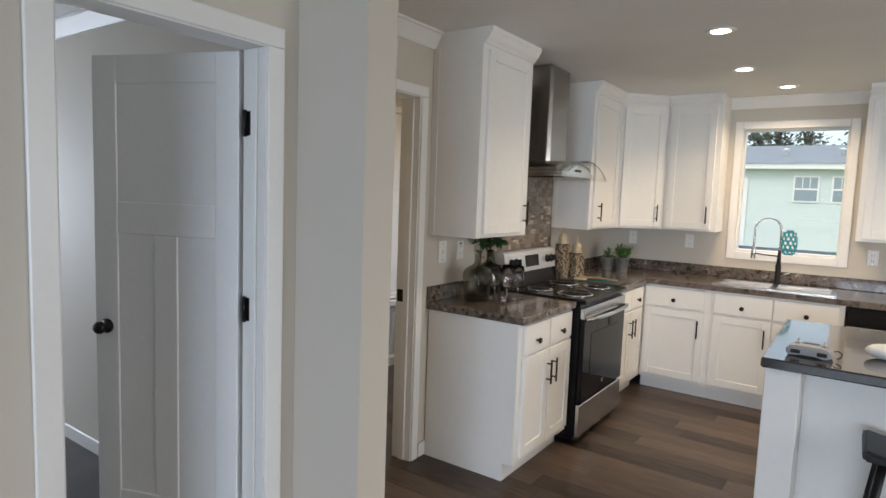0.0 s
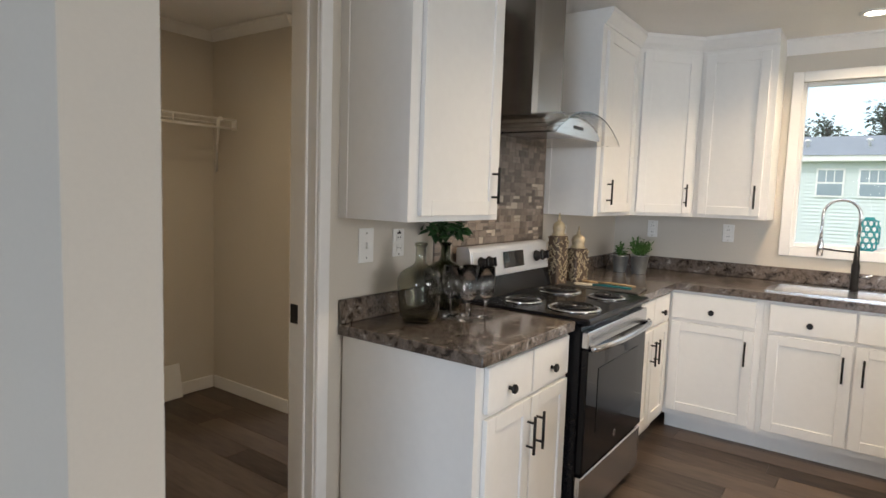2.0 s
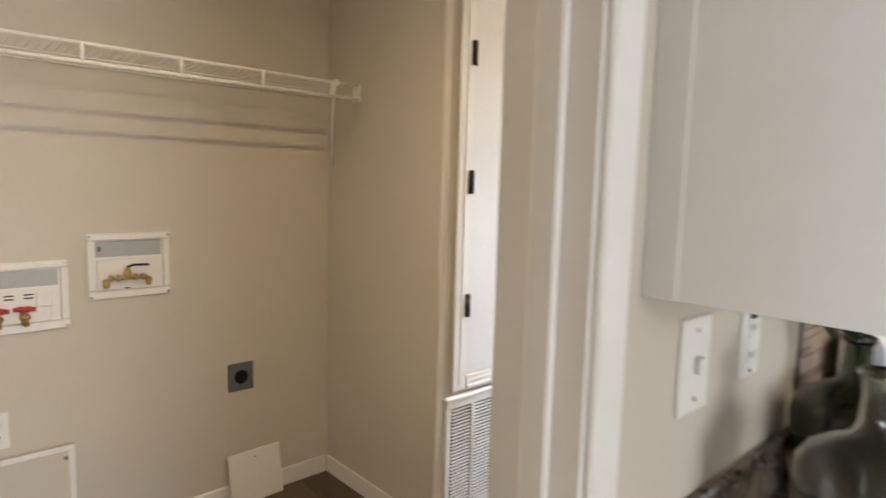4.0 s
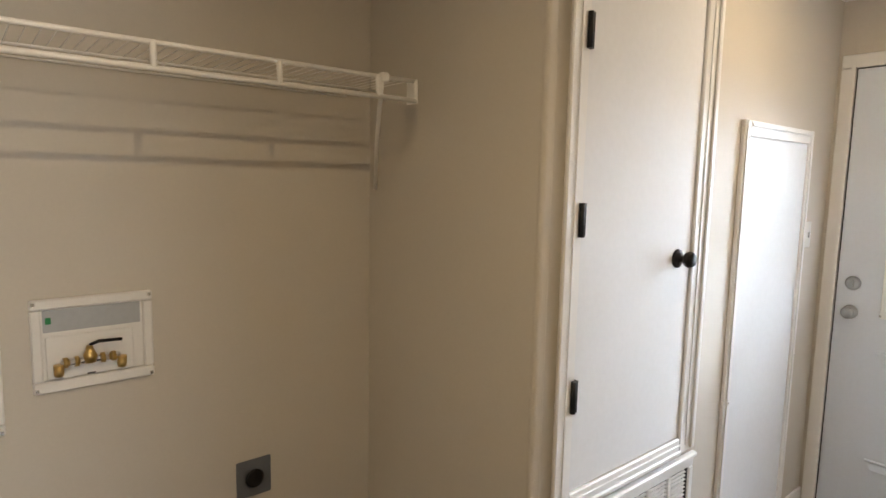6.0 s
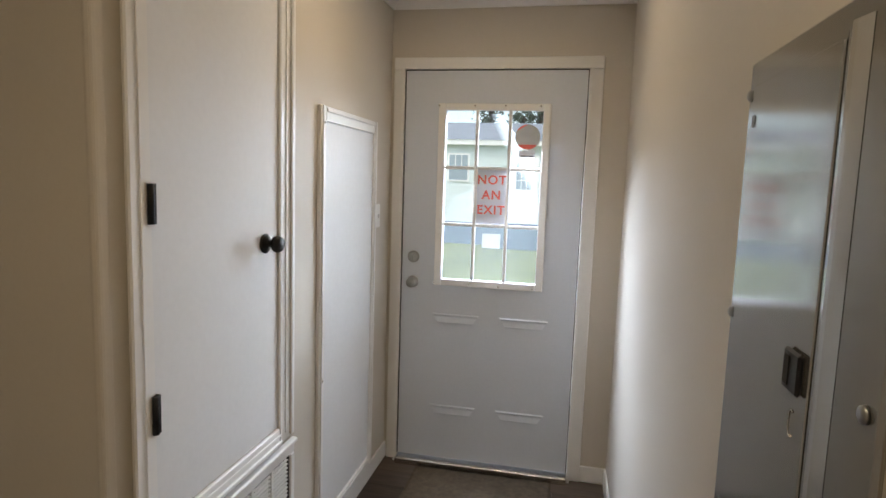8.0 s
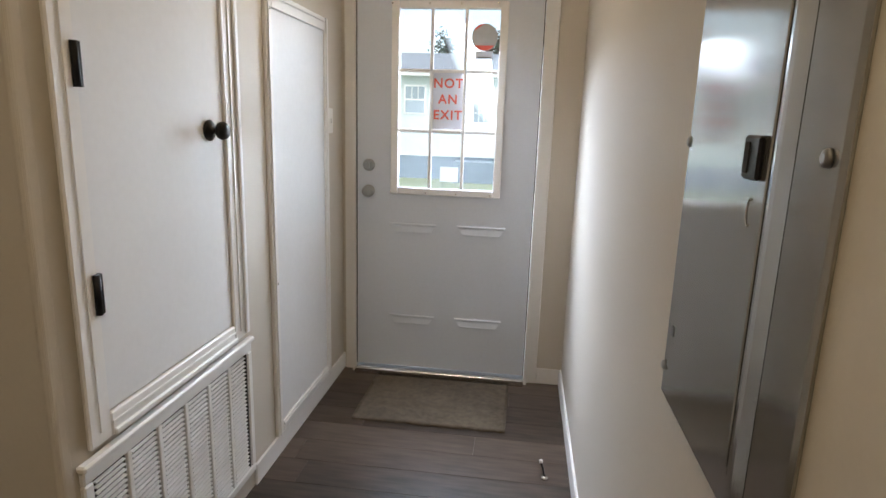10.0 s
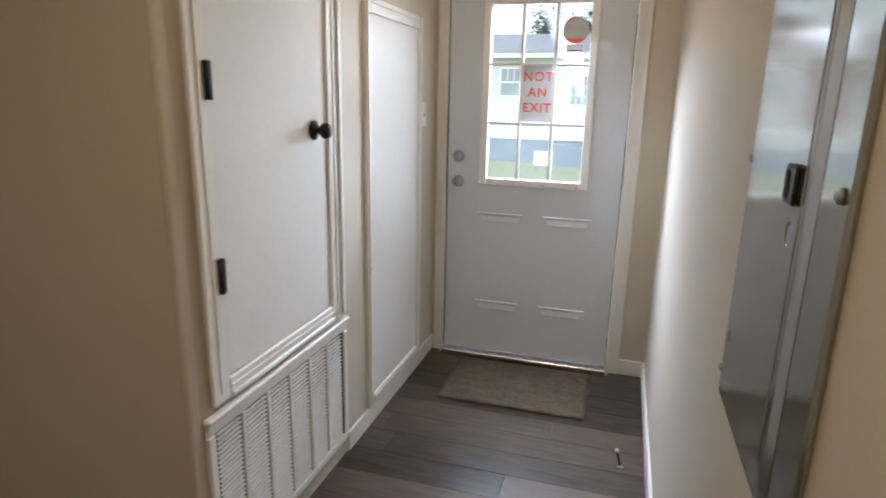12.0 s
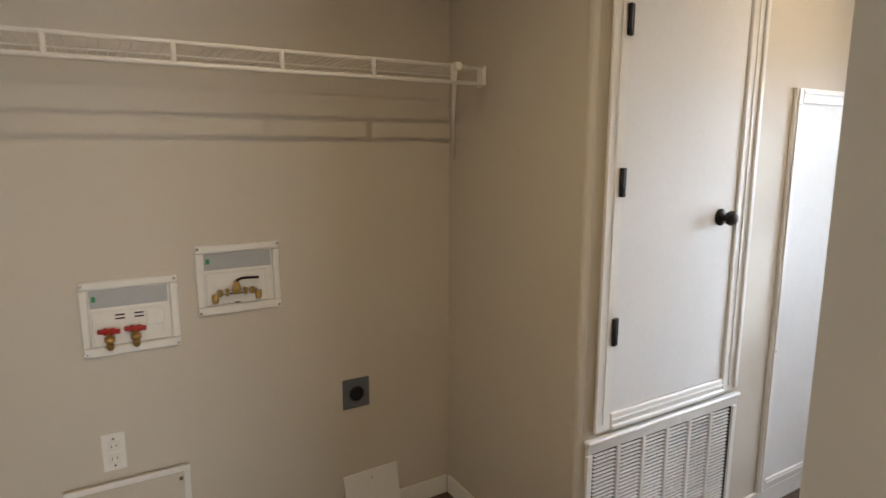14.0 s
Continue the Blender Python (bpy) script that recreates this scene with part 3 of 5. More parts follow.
def upper_unit(x, y, w, turn, label, doors, handles, depth=0.31, ends=(False, False)):
    c = thing("wall_cabinet", x, y, 0, label, "wall cabinet", "white wall cabinets", turn)
    part("body", boxes((0, w, 0, depth, 1.305, CEILING - 0.003)), CAB, c)
    for a, b in doors:
        shaker("door", c, a, b, 1.325, 2.31)
    for a in handles:
        bar_handle(c, a, 1.44)
    if ends[0]:
        for r in [(0.0, 0.04, 1.305, 2.33), (depth - 0.04, depth, 1.305, 2.33)]:
            part("side_stile", boxes((-0.005, -0.0005, r[0], r[1], r[2], r[3])), CAB, c)
    crown_strip(c, 0, w)
    return c


upper_unit(-1.158, 4.230, 0.565, 90, "tall white wall cabinet over the coffee counter", [(0.045, 0.525)], (0.488,), 0.321, ends=(True, True))
upper_unit(-1.17, 5.85, 0.598, 90, "white wall cabinet beside the range hood", [(0.05, 0.545)], (0.13,), ends=(True, False))
diag = thing("wall_cabinet", -1.17, 6.45, 0, "white diagonal corner wall cabinet", "wall cabinet", "white wall cabinets", 45)
dw = math.hypot(0.30, 0.30)
bm = prism(bmesh.new(), [(0.001, 0.0), (dw - 0.001, 0.0), (dw + 0.20, 0.215), (dw / 2, 0.62), (-0.20, 0.215)], "z", 1.305, CEILING - 0.003)
part("body", bm, CAB, diag)
shaker("door", diag, 0.03, dw - 0.03, 1.325, 2.31)
bar_handle(diag, dw - 0.075, 1.44)
crown_strip(diag, 0.0, dw)
upper_unit(-0.868, 6.75, 0.425, 0, "white wall cabinet beside the sink window", [(0.03, 0.385)], (0.355,), 0.305, (False, True))
upper_unit(0.505, 6.75, 0.7, 0, "white wall cabinet past the sink window", [(0.03, 0.34), (0.35, 0.67)], (0.31, 0.38), 0.305, (True, False))

# ---- worktops ----
def worktop(rows, upstands, label):
    bm = bmesh.new()
    for r in rows:
        box(bm, *r, bevel=0.005, segments=2)
    top = solid("worktop", bm, STONE, label, "worktop")
    for r in upstands:
        part("upstand", boxes(r, bevel=0.004), STONE, top)
    return top


worktop([(RANGE + 0.001, -0.85, 4.232, 4.925, 0.874, 0.914)], [(RANGE + 0.001, RANGE + 0.02, 4.232, 4.925, 0.9145, 1.005)], "brown stone-pattern laminate worktop with low upstand beside the range")
SX0, SX1, SY0, SY1 = -0.375, 0.415, 6.50, 6.93
bm = prism(bmesh.new(), [(RANGE + 0.001, 5.725), (-0.85, 5.725), (-0.85, 6.40), (SX0, 6.40), (SX0, NORTH - 0.001), (RANGE + 0.001, NORTH - 0.001)], "z", 0.874, 0.914)
corner_top = solid("worktop", bm, STONE, "brown stone-pattern laminate corner worktop with upstand", "worktop")
part("sink_strip", boxes((SX0 + 0.0005, SX1, 6.40, SY0, 0.874, 0.914)), STONE, corner_top)
part("sink_strip", boxes((SX0 + 0.0005, SX1, SY1, NORTH - 0.001, 0.874, 0.914)), STONE, corner_top)
part("end_run", boxes((SX1 + 0.0005, 2.05, 6.40, NORTH - 0.001, 0.874, 0.914)), STONE, corner_top)
part("upstand", boxes((RANGE + 0.001, RANGE + 0.02, 5.725, NORTH - 0.021, 0.9145, 1.005), bevel=0.004), STONE, corner_top)
part("upstand", boxes((RANGE + 0.001, 2.05, NORTH - 0.02, NORTH - 0.001, 0.9145, 1.005), bevel=0.004), STONE, corner_top)

# ---- range ----
rg = thing("range", -0.83, 4.935, 0, "freestanding electric coil range in black and stainless steel", "range", turn=90)
RW, RD = 0.765, 0.62
part("body", boxes((0.0, RW, 0.0, RD, 0.03, 0.895), bevel=0.004), ENAMEL, rg)
part("cooktop", boxes((-0.002, RW + 0.002, -0.035, RD - 0.02, 0.8955, 0.924), bevel=0.008), ENAMEL, rg, "glossy black cooktop")
od = part("oven_door", boxes((0.008, RW - 0.008, -0.032, -0.001, 0.275, 0.80), bevel=0.006), BLACKGLASS, rg, "black glass oven door")
part("door_window", boxes((0.13, RW - 0.13, -0.034, -0.0325, 0.42, 0.70), bevel=0.001), ENAMEL, od)
part("door_top_strip", boxes((0.008, RW - 0.008, -0.030, -0.001, 0.802, 0.87), bevel=0.004), STEEL, rg)
bm = bmesh.new()
tube(bm, [(0.03, -0.033, 0.80), (0.045, -0.058, 0.805), (0.12, -0.075, 0.808), (0.25, -0.083, 0.808), (RW / 2, -0.085, 0.808), (RW - 0.25, -0.083, 0.808), (RW - 0.12, -0.075, 0.808), (RW - 0.045, -0.058, 0.805), (RW - 0.03, -0.033, 0.80)], 0.013, 12)
part("oven_handle", bm, STEEL, od, "bowed stainless steel handle")
part("storage_drawer", boxes((0.008, RW - 0.008, -0.030, -0.001, 0.055, 0.262), bevel=0.005), STEEL, rg, "brushed steel storage drawer")
bm = bmesh.new()
prism(bm, [(RD - 0.115, 0.925), (RD - 0.095, 1.02), (RD - 0.005, 1.02), (RD - 0.005, 0.925)], "x", 0.0, RW)
part("backguard", bm, ENAMEL, rg, "black backguard foot")
bm = prism(bmesh.new(), [(RD - 0.095, 1.0205), (RD - 0.076, 1.145), (RD - 0.070, 1.157), (RD - 0.058, 1.165), (RD - 0.030, 1.166), (RD - 0.005, 1.160), (RD - 0.005, 1.0205)], "x", -0.001, RW + 0.001)
part("control_hood", bm, PALESTEEL, rg, "satin stainless control hood")
slope = Matrix.Translation((0, RD - 0.094, 1.02)) @ Matrix.Rotation(radians(-8.7), 4, "X")
def on_guard(bm):
    bmesh.ops.transform(bm, matrix=slope, verts=bm.verts)
    return bm
part("control_panel", on_guard(boxes((0.012, RW - 0.012, -0.006, 0.010, 0.006, 0.122), bevel=0.002)), PALESTEEL, rg, "stainless control panel")
part("display", on_guard(boxes((0.28, 0.48, -0.0105, -0.0085, 0.03, 0.11))), BLACKGLASS, rg)
for kx in (0.075, 0.145, RW - 0.145, RW - 0.075):
    bm = lathe(bmesh.new(), [(0.029, 0), (0.029, 0.006), (0.023, 0.008), (0.020, 0.028), (0.016, 0.030)], 20)
    box(bm, -0.005, 0.005, -0.022, 0.022, 0.028, 0.040, 0.002)
    bmesh.ops.transform(bm, matrix=Matrix.Translation((kx, -0.0085, 0.07)) @ Matrix.Rotation(radians(90), 4, "X"), verts=bm.verts)
    part("control_knob", on_guard(bm), BLACK, rg, "black control knob")
def burner(cx, cy, r):
    b = part("burner", lathe(bmesh.new(), [(r + 0.022, 0.0), (r + 0.020, 0.006), (r + 0.012, 0.0075), (r + 0.004, 0.006), (r, 0.001), (r + 0.006, 0.0002)], 44, cx, cy, 0.9245, closed=True), CHROME, rg, "chrome drip bowl ring")
    part("bowl", lathe(bmesh.new(), [(r - 0.0005, 0.0035), (r * 0.6, 0.0015), (0.02, 0.001)], 40, cx, cy, 0.9245), ENAMEL, b, "black enamel drip bowl")
    pts, turns = [], 4.2
    for k in range(90):
        a = k / 89 * turns * 2 * math.pi
        rr = 0.018 + (r - 0.022) * k / 89
        pts.append((cx + rr * math.cos(a), cy + rr * math.sin(a), 0.936))
    part("coil", tube(bmesh.new(), pts, 0.0042, 6), BLACK, b, "black heating coil")
    part("medallion", lathe(bmesh.new(), [(0.014, 0), (0.012, 0.003)], 16, cx, cy, 0.937), CHROME, b)
burner(0.19, 0.115, 0.095)
burner(0.19, 0.37, 0.072)
burner(0.575, 0.115, 0.072)
burner(0.575, 0.37, 0.095)
part("maker_badge", boxes((0.355, 0.385, -0.0335, -0.0325, 0.33, 0.36), bevel=0.0004), STEEL, od)

# ---- range hood ----
hood = thing("range_hood", -1.479, 5.318, 1.66, "stainless chimney range hood with curved glass canopy", "range hood", turn=90)
part("chimney", boxes((-0.145, 0.145, -0.275, -0.001, 0.10, CEILING - 1.662), bevel=0.02), SHADEDSTEEL, hood)
bm = bmesh.new()
prism(bm, [(-0.27, 0.045), (0.27, 0.045), (0.30, 0.075), (0.26, 0.098), (0.145, 0.122), (-0.145, 0.122), (-0.26, 0.098), (-0.30, 0.075)], "y", -0.40, -0.001)
part("body", bm, SHADEDSTEEL, hood)
bm = bmesh.new()
n_arc = 20
top = [(0.37 * (2 * k / n_arc - 1), 0.128 - 0.115 * abs(2 * k / n_arc - 1) ** 2.2) for k in range(n_arc + 1)]
prism(bm, top + [(u, v - 0.006) for u, v in reversed(top)], "y", -0.49, -0.002)
part("canopy_glass", bm, GLASS, hood, "curved clear glass canopy")
bm = bmesh.new()
arc = [(0.26 * (2 * k / 12 - 1), 0.105 - 0.06 * abs(2 * k / 12 - 1) ** 2) for k in range(13)]
prism(bm, arc + [(0.26, 0.022), (-0.26, 0.022)], "y", -0.425, -0.4005)
part("front_panel", bm, STEEL, hood)
part("switch_bar", boxes((-0.05, 0.05, -0.428, -0.4255, 0.055, 0.07)), BLACK, hood)

# ---- sink and faucet ----
sink = thing("kitchen_sink", (SX0 + SX1) / 2, (SY0 + SY1) / 2, 0.914, "double-bowl stainless drop-in sink", "sink")
hw, hd = (SX1 - SX0) / 2 + 0.012, (SY1 - SY0) / 2 + 0.012
bm = bmesh.new()
for r in [(-hw, hw, -hd, -hd + 0.035), (-hw, hw, hd - 0.09, hd), (-hw, -hw + 0.035, -hd + 0.035, hd - 0.09), (hw - 0.035, hw, -hd + 0.035, hd - 0.09), (-0.018, 0.018, -hd + 0.035, hd - 0.09)]:
    box(bm, *r, 0.0005, 0.007)
part("rim", bm, STEEL, sink)
for s in (-1, 1):
    bx0, bx1 = (-hw + 0.036, -0.019) if s < 0 else (0.019, hw - 0.036)
    bm = bmesh.new()
    by0, by1 = -hd + 0.036, hd - 0.091
    for r in [(bx0, bx1, by0, by0 + 0.004), (bx0, bx1, by1 - 0.004, by1), (bx0, bx0 + 0.004, by0, by1), (bx1 - 0.004, bx1, by0, by1)]:
        box(bm, *r, -0.17, 0.004)
    box(bm, bx0, bx1, by0, by1, -0.174, -0.17)
    part("bowl", bm, STEEL, sink)
fc = thing("faucet", 0.018, 6.885, 0.921, "black spring-neck kitchen faucet with steel coil", "faucet")
part("base", lathe(bmesh.new(), [(0.028, 0), (0.027, 0.01), (0.021, 0.02), (0.021, 0.15), (0.016, 0.16), (0.012, 0.26)], 20), BLACK, fc)
pts = [(0, 0, 0.26)] + [(0.09 * math.cos(a) - 0.09, -0.02 * (1 - math.cos(a)), 0.43 + 0.09 * math.sin(a)) for a in [radians(180 * k / 18) for k in range(19)]] + [(-0.18, -0.04, 0.33), (-0.18, -0.04, 0.29)]
part("spring_neck", tube(bmesh.new(), pts, 0.0085, 10), STEEL, fc, "steel coil spring neck")
bm = bmesh.new()
dense = []
for a, b in zip(pts, pts[1:]):
    for k in range(6):
        dense.append(Vector(a).lerp(Vector(b), k / 6))
part("spring_coil", tube(bm, [p + Vector((0.009 * math.cos(i * 2.1), 0.009 * math.sin(i * 2.1), 0)) for i, p in enumerate(dense)], 0.003, 5), SATIN, fc)
part("spray_head", lathe(bmesh.new(), [(0.017, 0), (0.018, 0.05), (0.014, 0.09), (0.010, 0.10)], 18, -0.18, -0.04, 0.19), STEEL, fc)
part("support_arm", tube(bmesh.new(), [(0, 0, 0.22), (-0.10, -0.02, 0.225), (-0.18, -0.04, 0.235)], 0.005, 8), BLACK, fc)
part("lever", tube(bmesh.new(), [(0.02, 0, 0.08), (0.06, 0, 0.085), (0.085, 0, 0.095)], 0.006, 8), STEEL, fc)

# ---- dishwasher ----
dwh = thing("dishwasher", 0.50, 6.432, 0, "black and steel dishwasher under the worktop", "dishwasher")
part("body", boxes((0.0, 0.60, 0.0, 0.58, 0.10, 0.868)), ENAMEL, dwh)
part("control_strip", boxes((0.0, 0.60, -0.022, -0.001, 0.74, 0.865), bevel=0.004), ENAMEL, dwh)
part("door", boxes((0.0, 0.60, -0.022, -0.001, 0.12, 0.738), bevel=0.004), STEEL, dwh)

# ---- island ----
isl = thing("kitchen_island", 0.235, 4.262, 0, "white kitchen island with dark laminate top and overhang", "kitchen island")
part("top", boxes((-0.0, 1.9, 0.0, 1.045, 0.872, 0.914), bevel=0.006), ISLAND_TOP, isl, "dark glossy laminate top")
part("end_panel", boxes((0.015, 0.145, 0.03, 1.025, 0.0, 0.8715), bevel=0.003), CAB, isl)
part("end_panel", boxes((1.755, 1.885, 0.03, 1.025, 0.0, 0.8715), bevel=0.003), CAB, isl)
part("back_panel", boxes((0.1455, 1.7545, 0.32, 1.025, 0.0, 0.8715)), CAB, isl)


def stool(x, y, turn):
    s = thing("bar_stool", x, y, 0, "black saddle-seat counter stool with splayed legs", "stool", "stools at the island", turn)
    bm = bmesh.new()
    o = [(-0.19, 0.645), (-0.12, 0.632), (0, 0.626), (0.12, 0.632), (0.19, 0.645), (0.20, 0.63), (0.19, 0.60), (-0.19, 0.60), (-0.20, 0.63)]
    prism(bm, o, "y", -0.14, 0.14)
    bmesh.ops.bevel(bm, geom=list(bm.edges), offset=0.008, segments=2, affect="EDGES")
    part("seat", bm, BLACK, s)
    for sx in (-1, 1):
        for sy in (-1, 1):
            part("leg", tube(bmesh.new(), [(sx * 0.13, sy * 0.09, 0.60), (sx * 0.20, sy * 0.16, 0.0)], 0.016, 10), BLACK, s)
        part("rung", tube(bmesh.new(), [(sx * 0.175, -0.135, 0.2), (sx * 0.175, 0.135, 0.2)], 0.010, 8), BLACK, s)
    for sy in (-1, 1):
        part("rung", tube(bmesh.new(), [(-0.165, sy * 0.125, 0.3), (0.165, sy * 0.125, 0.3)], 0.010, 8), BLACK, s)


stool(0.80, 4.33, 0)
stool(1.45, 4.33, 0)

# ---- ceiling lamps ----
for lx, ly in SPOTS + [(-2.25, 6.1)]:
    rl = thing("recessed_light", lx, ly, CEILING, "round recessed ceiling light, lit warm", "ceiling light", "recessed ceiling lights")
    part("trim_ring", lathe(bmesh.new(), [(0.073, -0.001), (0.071, -0.008), (0.050, -0.006), (0.048, -0.001)], 32, closed=True), TRIM, rl)
    part("lens", lathe(bmesh.new(), [(0.046, -0.002), (0.046, -0.005)], 32), LENS, rl)

# ---- hall: furnace closet door, grille, access panel ----
fd = thing("door_3", FURN, 5.234, 0.667, "white flush furnace closet door, shut, black hinges", "door", turn=90, kind="structure")
part("slab", boxes((0.0, 0.60, -0.004, 0.03, 0.0, 1.535), bevel=0.002), DOORPAINT, fd)
for r in [(-0.07, 0.0, -0.06, 1.595), (0.601, 0.675, -0.06, 1.595), (0.0005, 0.6005, -0.06, -0.001), (0.0005, 0.6005, 1.536, 1.595)]:
    upright = r[3] - r[2] > 0.5
    part("casing", boxes((r[0], r[1], -0.014, -0.0005, r[2], r[3]), bevel=0.004), TRIM, fd)
    if upright:
        mx = r[0] if r[0] < 0 else r[1]
        part("casing_bead", boxes((mx - 0.012, mx + 0.012, -0.024, -0.0145, r[2] + 0.01, r[3]), bevel=0.004), TRIM, fd)
        part("casing_bead", boxes(((r[0] + r[1]) / 2 - 0.006, (r[0] + r[1]) / 2 + 0.006, -0.018, -0.0145, r[2] + 0.03, r[3]), bevel=0.0015), TRIM, fd)
    else:
        part("casing_bead", boxes((r[0], r[1], -0.024, -0.0145, r[2] + 0.002, r[2] + 0.020), bevel=0.004), TRIM, fd)
        part("casing_bead", boxes((r[0], r[1], -0.018, -0.0145, r[2] + 0.03, r[2] + 0.04), bevel=0.0015), TRIM, fd)
for z in (0.953, 1.437, 1.921):
    bm = bmesh.new()
    tube(bm, [(-0.012, -0.020, z - 0.667 - 0.045), (-0.012, -0.020, z - 0.667 + 0.045)], 0.008, 10)
    box(bm, -0.016, 0.004, -0.022, -0.004, z - 0.712, z - 0.622)
    part("hinge", bm, BLACK, fd, "black butt hinge")
knob(fd, Matrix.Translation((0.515, -0.004, 0.631)) @ Matrix.Rotation(radians(90), 4, "X"))

gr = thing("return_air_grille", FURN, 5.13, 0.075, "white stamped return air grille below the closet door", "air grille", turn=90)
GW, GH = 0.81, 0.50
# black sheet in place of the shaded duct behind the slats
part("shade_sheet", boxes((0.02, GW - 0.02, -0.004, -0.001, 0.02, GH - 0.02)), GAPSHADE, gr)
for r in [(0, GW, GH - 0.035, GH), (0, GW, 0, 0.03), (0, 0.03, 0.0305, GH - 0.0355), (GW - 0.03, GW, 0.0305, GH - 0.0355)]:
    part("frame", boxes((r[0], r[1], -0.016, -0.001, r[2], r[3]), bevel=0.004), TRIM, gr)
part("frame_cap", boxes((-0.006, GW + 0.006, -0.026, -0.001, GH + 0.0005, GH + 0.018), bevel=0.005), TRIM, gr)
bands, pitch, rows = 6, (GW - 0.06) / 6, 30
slat_data = mesh("slat", boxes((0.0, pitch - 0.025, -0.0046, 0.0046, -0.0017, 0.0017)), TRIM)
for i in range(bands):
    for j in range(rows):
        ob = new("slat", slat_data)
        ob.parent = gr
        ob.matrix_basis = pose(0.03 + i * pitch + 0.008, -0.0095, 0.040 + j * (GH - 0.086) / (rows - 1), 10, 0, 0)
for i in range(1, bands):
    part("divider", boxes((0.03 + i * pitch - 0.010, 0.03 + i * pitch + 0.0075, -0.0145, -0.0045, 0.0305, GH - 0.0355), bevel=0.002), TRIM, gr)
# dark strip painting the shaded gap at the last band's end
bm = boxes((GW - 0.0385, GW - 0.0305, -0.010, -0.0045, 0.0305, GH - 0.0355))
part("end_shade_strip", bm, GAPSHADE, gr)

ap = thing("access_panel", FURN, 6.145, 0.0, "tall white framed access panel on the hall wall", "access panel", turn=90)
part("panel", boxes((0.03, 0.63, -0.008, -0.001, 0.10, 1.745)), DOORPAINT, ap)
for r in [(0.0, 0.048, 0.087, 1.772), (0.61, 0.658, 0.087, 1.772), (0.0485, 0.6095, 1.715, 1.772), (0.0485, 0.6095, 0.087, 0.135)]:
    part("frame", boxes((r[0], r[1], -0.016, -0.0005, r[2], r[3]), bevel=0.003), TRIM, ap)
    horiz = r[1] - r[0] > 0.3
    if horiz:
        part("bead", boxes((r[0], r[1], -0.022, -0.0165, r[3] - 0.022, r[3] - 0.008), bevel=0.0025), TRIM, ap)
    else:
        part("bead", boxes((r[0] + 0.008, r[0] + 0.022, -0.022, -0.0165, r[2], r[3]), bevel=0.0025), TRIM, ap)
for sx, sz in ((0.022, 0.72), (0.635, 0.80), (0.022, 1.71)):
    part("screw", boxes((sx - 0.006, sx + 0.006, -0.026, -0.0165, sz - 0.006, sz + 0.006), bevel=0.003), TRIM, ap)
sw = thing("wall_switch", FURN, 6.86, 1.27, "white wall switch plate by the back door", "light switch", turn=90)
part("plate", boxes((-0.035, 0.035, -0.005, -0.0005, 0.0, 0.115), bevel=0.002), PLASTIC, sw)
part("toggle", boxes((-0.005, 0.005, -0.014, -0.0055, 0.045, 0.068), bevel=0.002), PLASTIC, sw)

# ---- hall: breaker panel ----
bp = thing("breaker_panel", HALL_R, 5.04, 0.925, "grey steel electrical breaker panel with shut cover door", "breaker panel", turn=-90)
part("cover", boxes((0.0, 0.447, -0.010, -0.0005, 0.0, 0.768), bevel=0.004), PANELSTEEL, bp)
pd = part("cover_door", boxes((0.034, 0.318, -0.0145, -0.0105, 0.058, 0.730), bevel=0.0015), PANELSTEEL, bp)
part("seam", boxes((0.3185, 0.3225, -0.012, -0.0105, 0.05, 0.736)), GAPSHADE, pd)
bm = prism(bmesh.new(), [(0.323, -0.0105), (0.3245, -0.0135), (0.328, -0.0152), (0.334, -0.0155), (0.342, -0.0147), (0.352, -0.0128), (0.364, -0.0105)], "z", 0.04, 0.742)
part("raised_rib", bm, PANELSTEEL, bp)
latch = part("latch", boxes((0.262, 0.306, -0.021, -0.015, 0.372, 0.418), bevel=0.003), BLACK, pd, "black plastic latch")
part("latch_slot", boxes((0.269, 0.283, -0.0225, -0.0212, 0.379, 0.411), bevel=0.0004), GAPSHADE, latch)
for sx, sz in ((0.012, 0.05), (0.012, 0.403), (0.012, 0.72), (0.425, 0.05), (0.425, 0.403), (0.425, 0.72)):
    bm = lathe(bmesh.new(), [(0.0085, 0), (0.0075, 0.0035), (0.004, 0.0055)], 14)
    bmesh.ops.transform(bm, matrix=Matrix.Translation((sx, -0.0105, sz)) @ Matrix.Rotation(radians(90), 4, "X"), verts=bm.verts)
    part("screw", bm, DARKSATIN, bp)
for sz in (0.12, 0.68):
    part("knockout", boxes((0.044, 0.056, -0.0158, -0.0147, sz - 0.008, sz + 0.008), bevel=0.0004), GREYPLATE, pd)
bm = bmesh.new()
tube(bm, [(0.284 + 0.007 * math.cos(a), -0.0149, 0.338 + 0.015 * math.sin(a)) for a in [radians(60 + 24 * k) for k in range(11)]], 0.001, 6)
part("stamped_mark", bm, SATIN, pd)

mat_thing = thing("doormat", -2.575, 6.50, 0.0, "worn brown-grey doormat at the back door", "doormat")
bm = bmesh.new()
nx, ny = 36, 24
grid = [[bm.verts.new((0.70 * i / nx + 0.006 * noise.noise((i * 0.6, j * 0.6, 3)), 0.475 * j / ny + 0.007 * noise.noise((i * 0.5, j * 0.5, 7)),
                       0.010 + 0.004 * noise.noise((i * 0.35, j * 0.35, 1)))) for j in range(ny + 1)] for i in range(nx + 1)]
for i in range(nx):
    for j in range(ny):
        bm.faces.new((grid[i][j], grid[i + 1][j], grid[i + 1][j + 1], grid[i][j + 1])).smooth = True
rim = [e for e in bm.edges if e.is_boundary]
low = bmesh.ops.extrude_edge_only(bm, edges=rim)
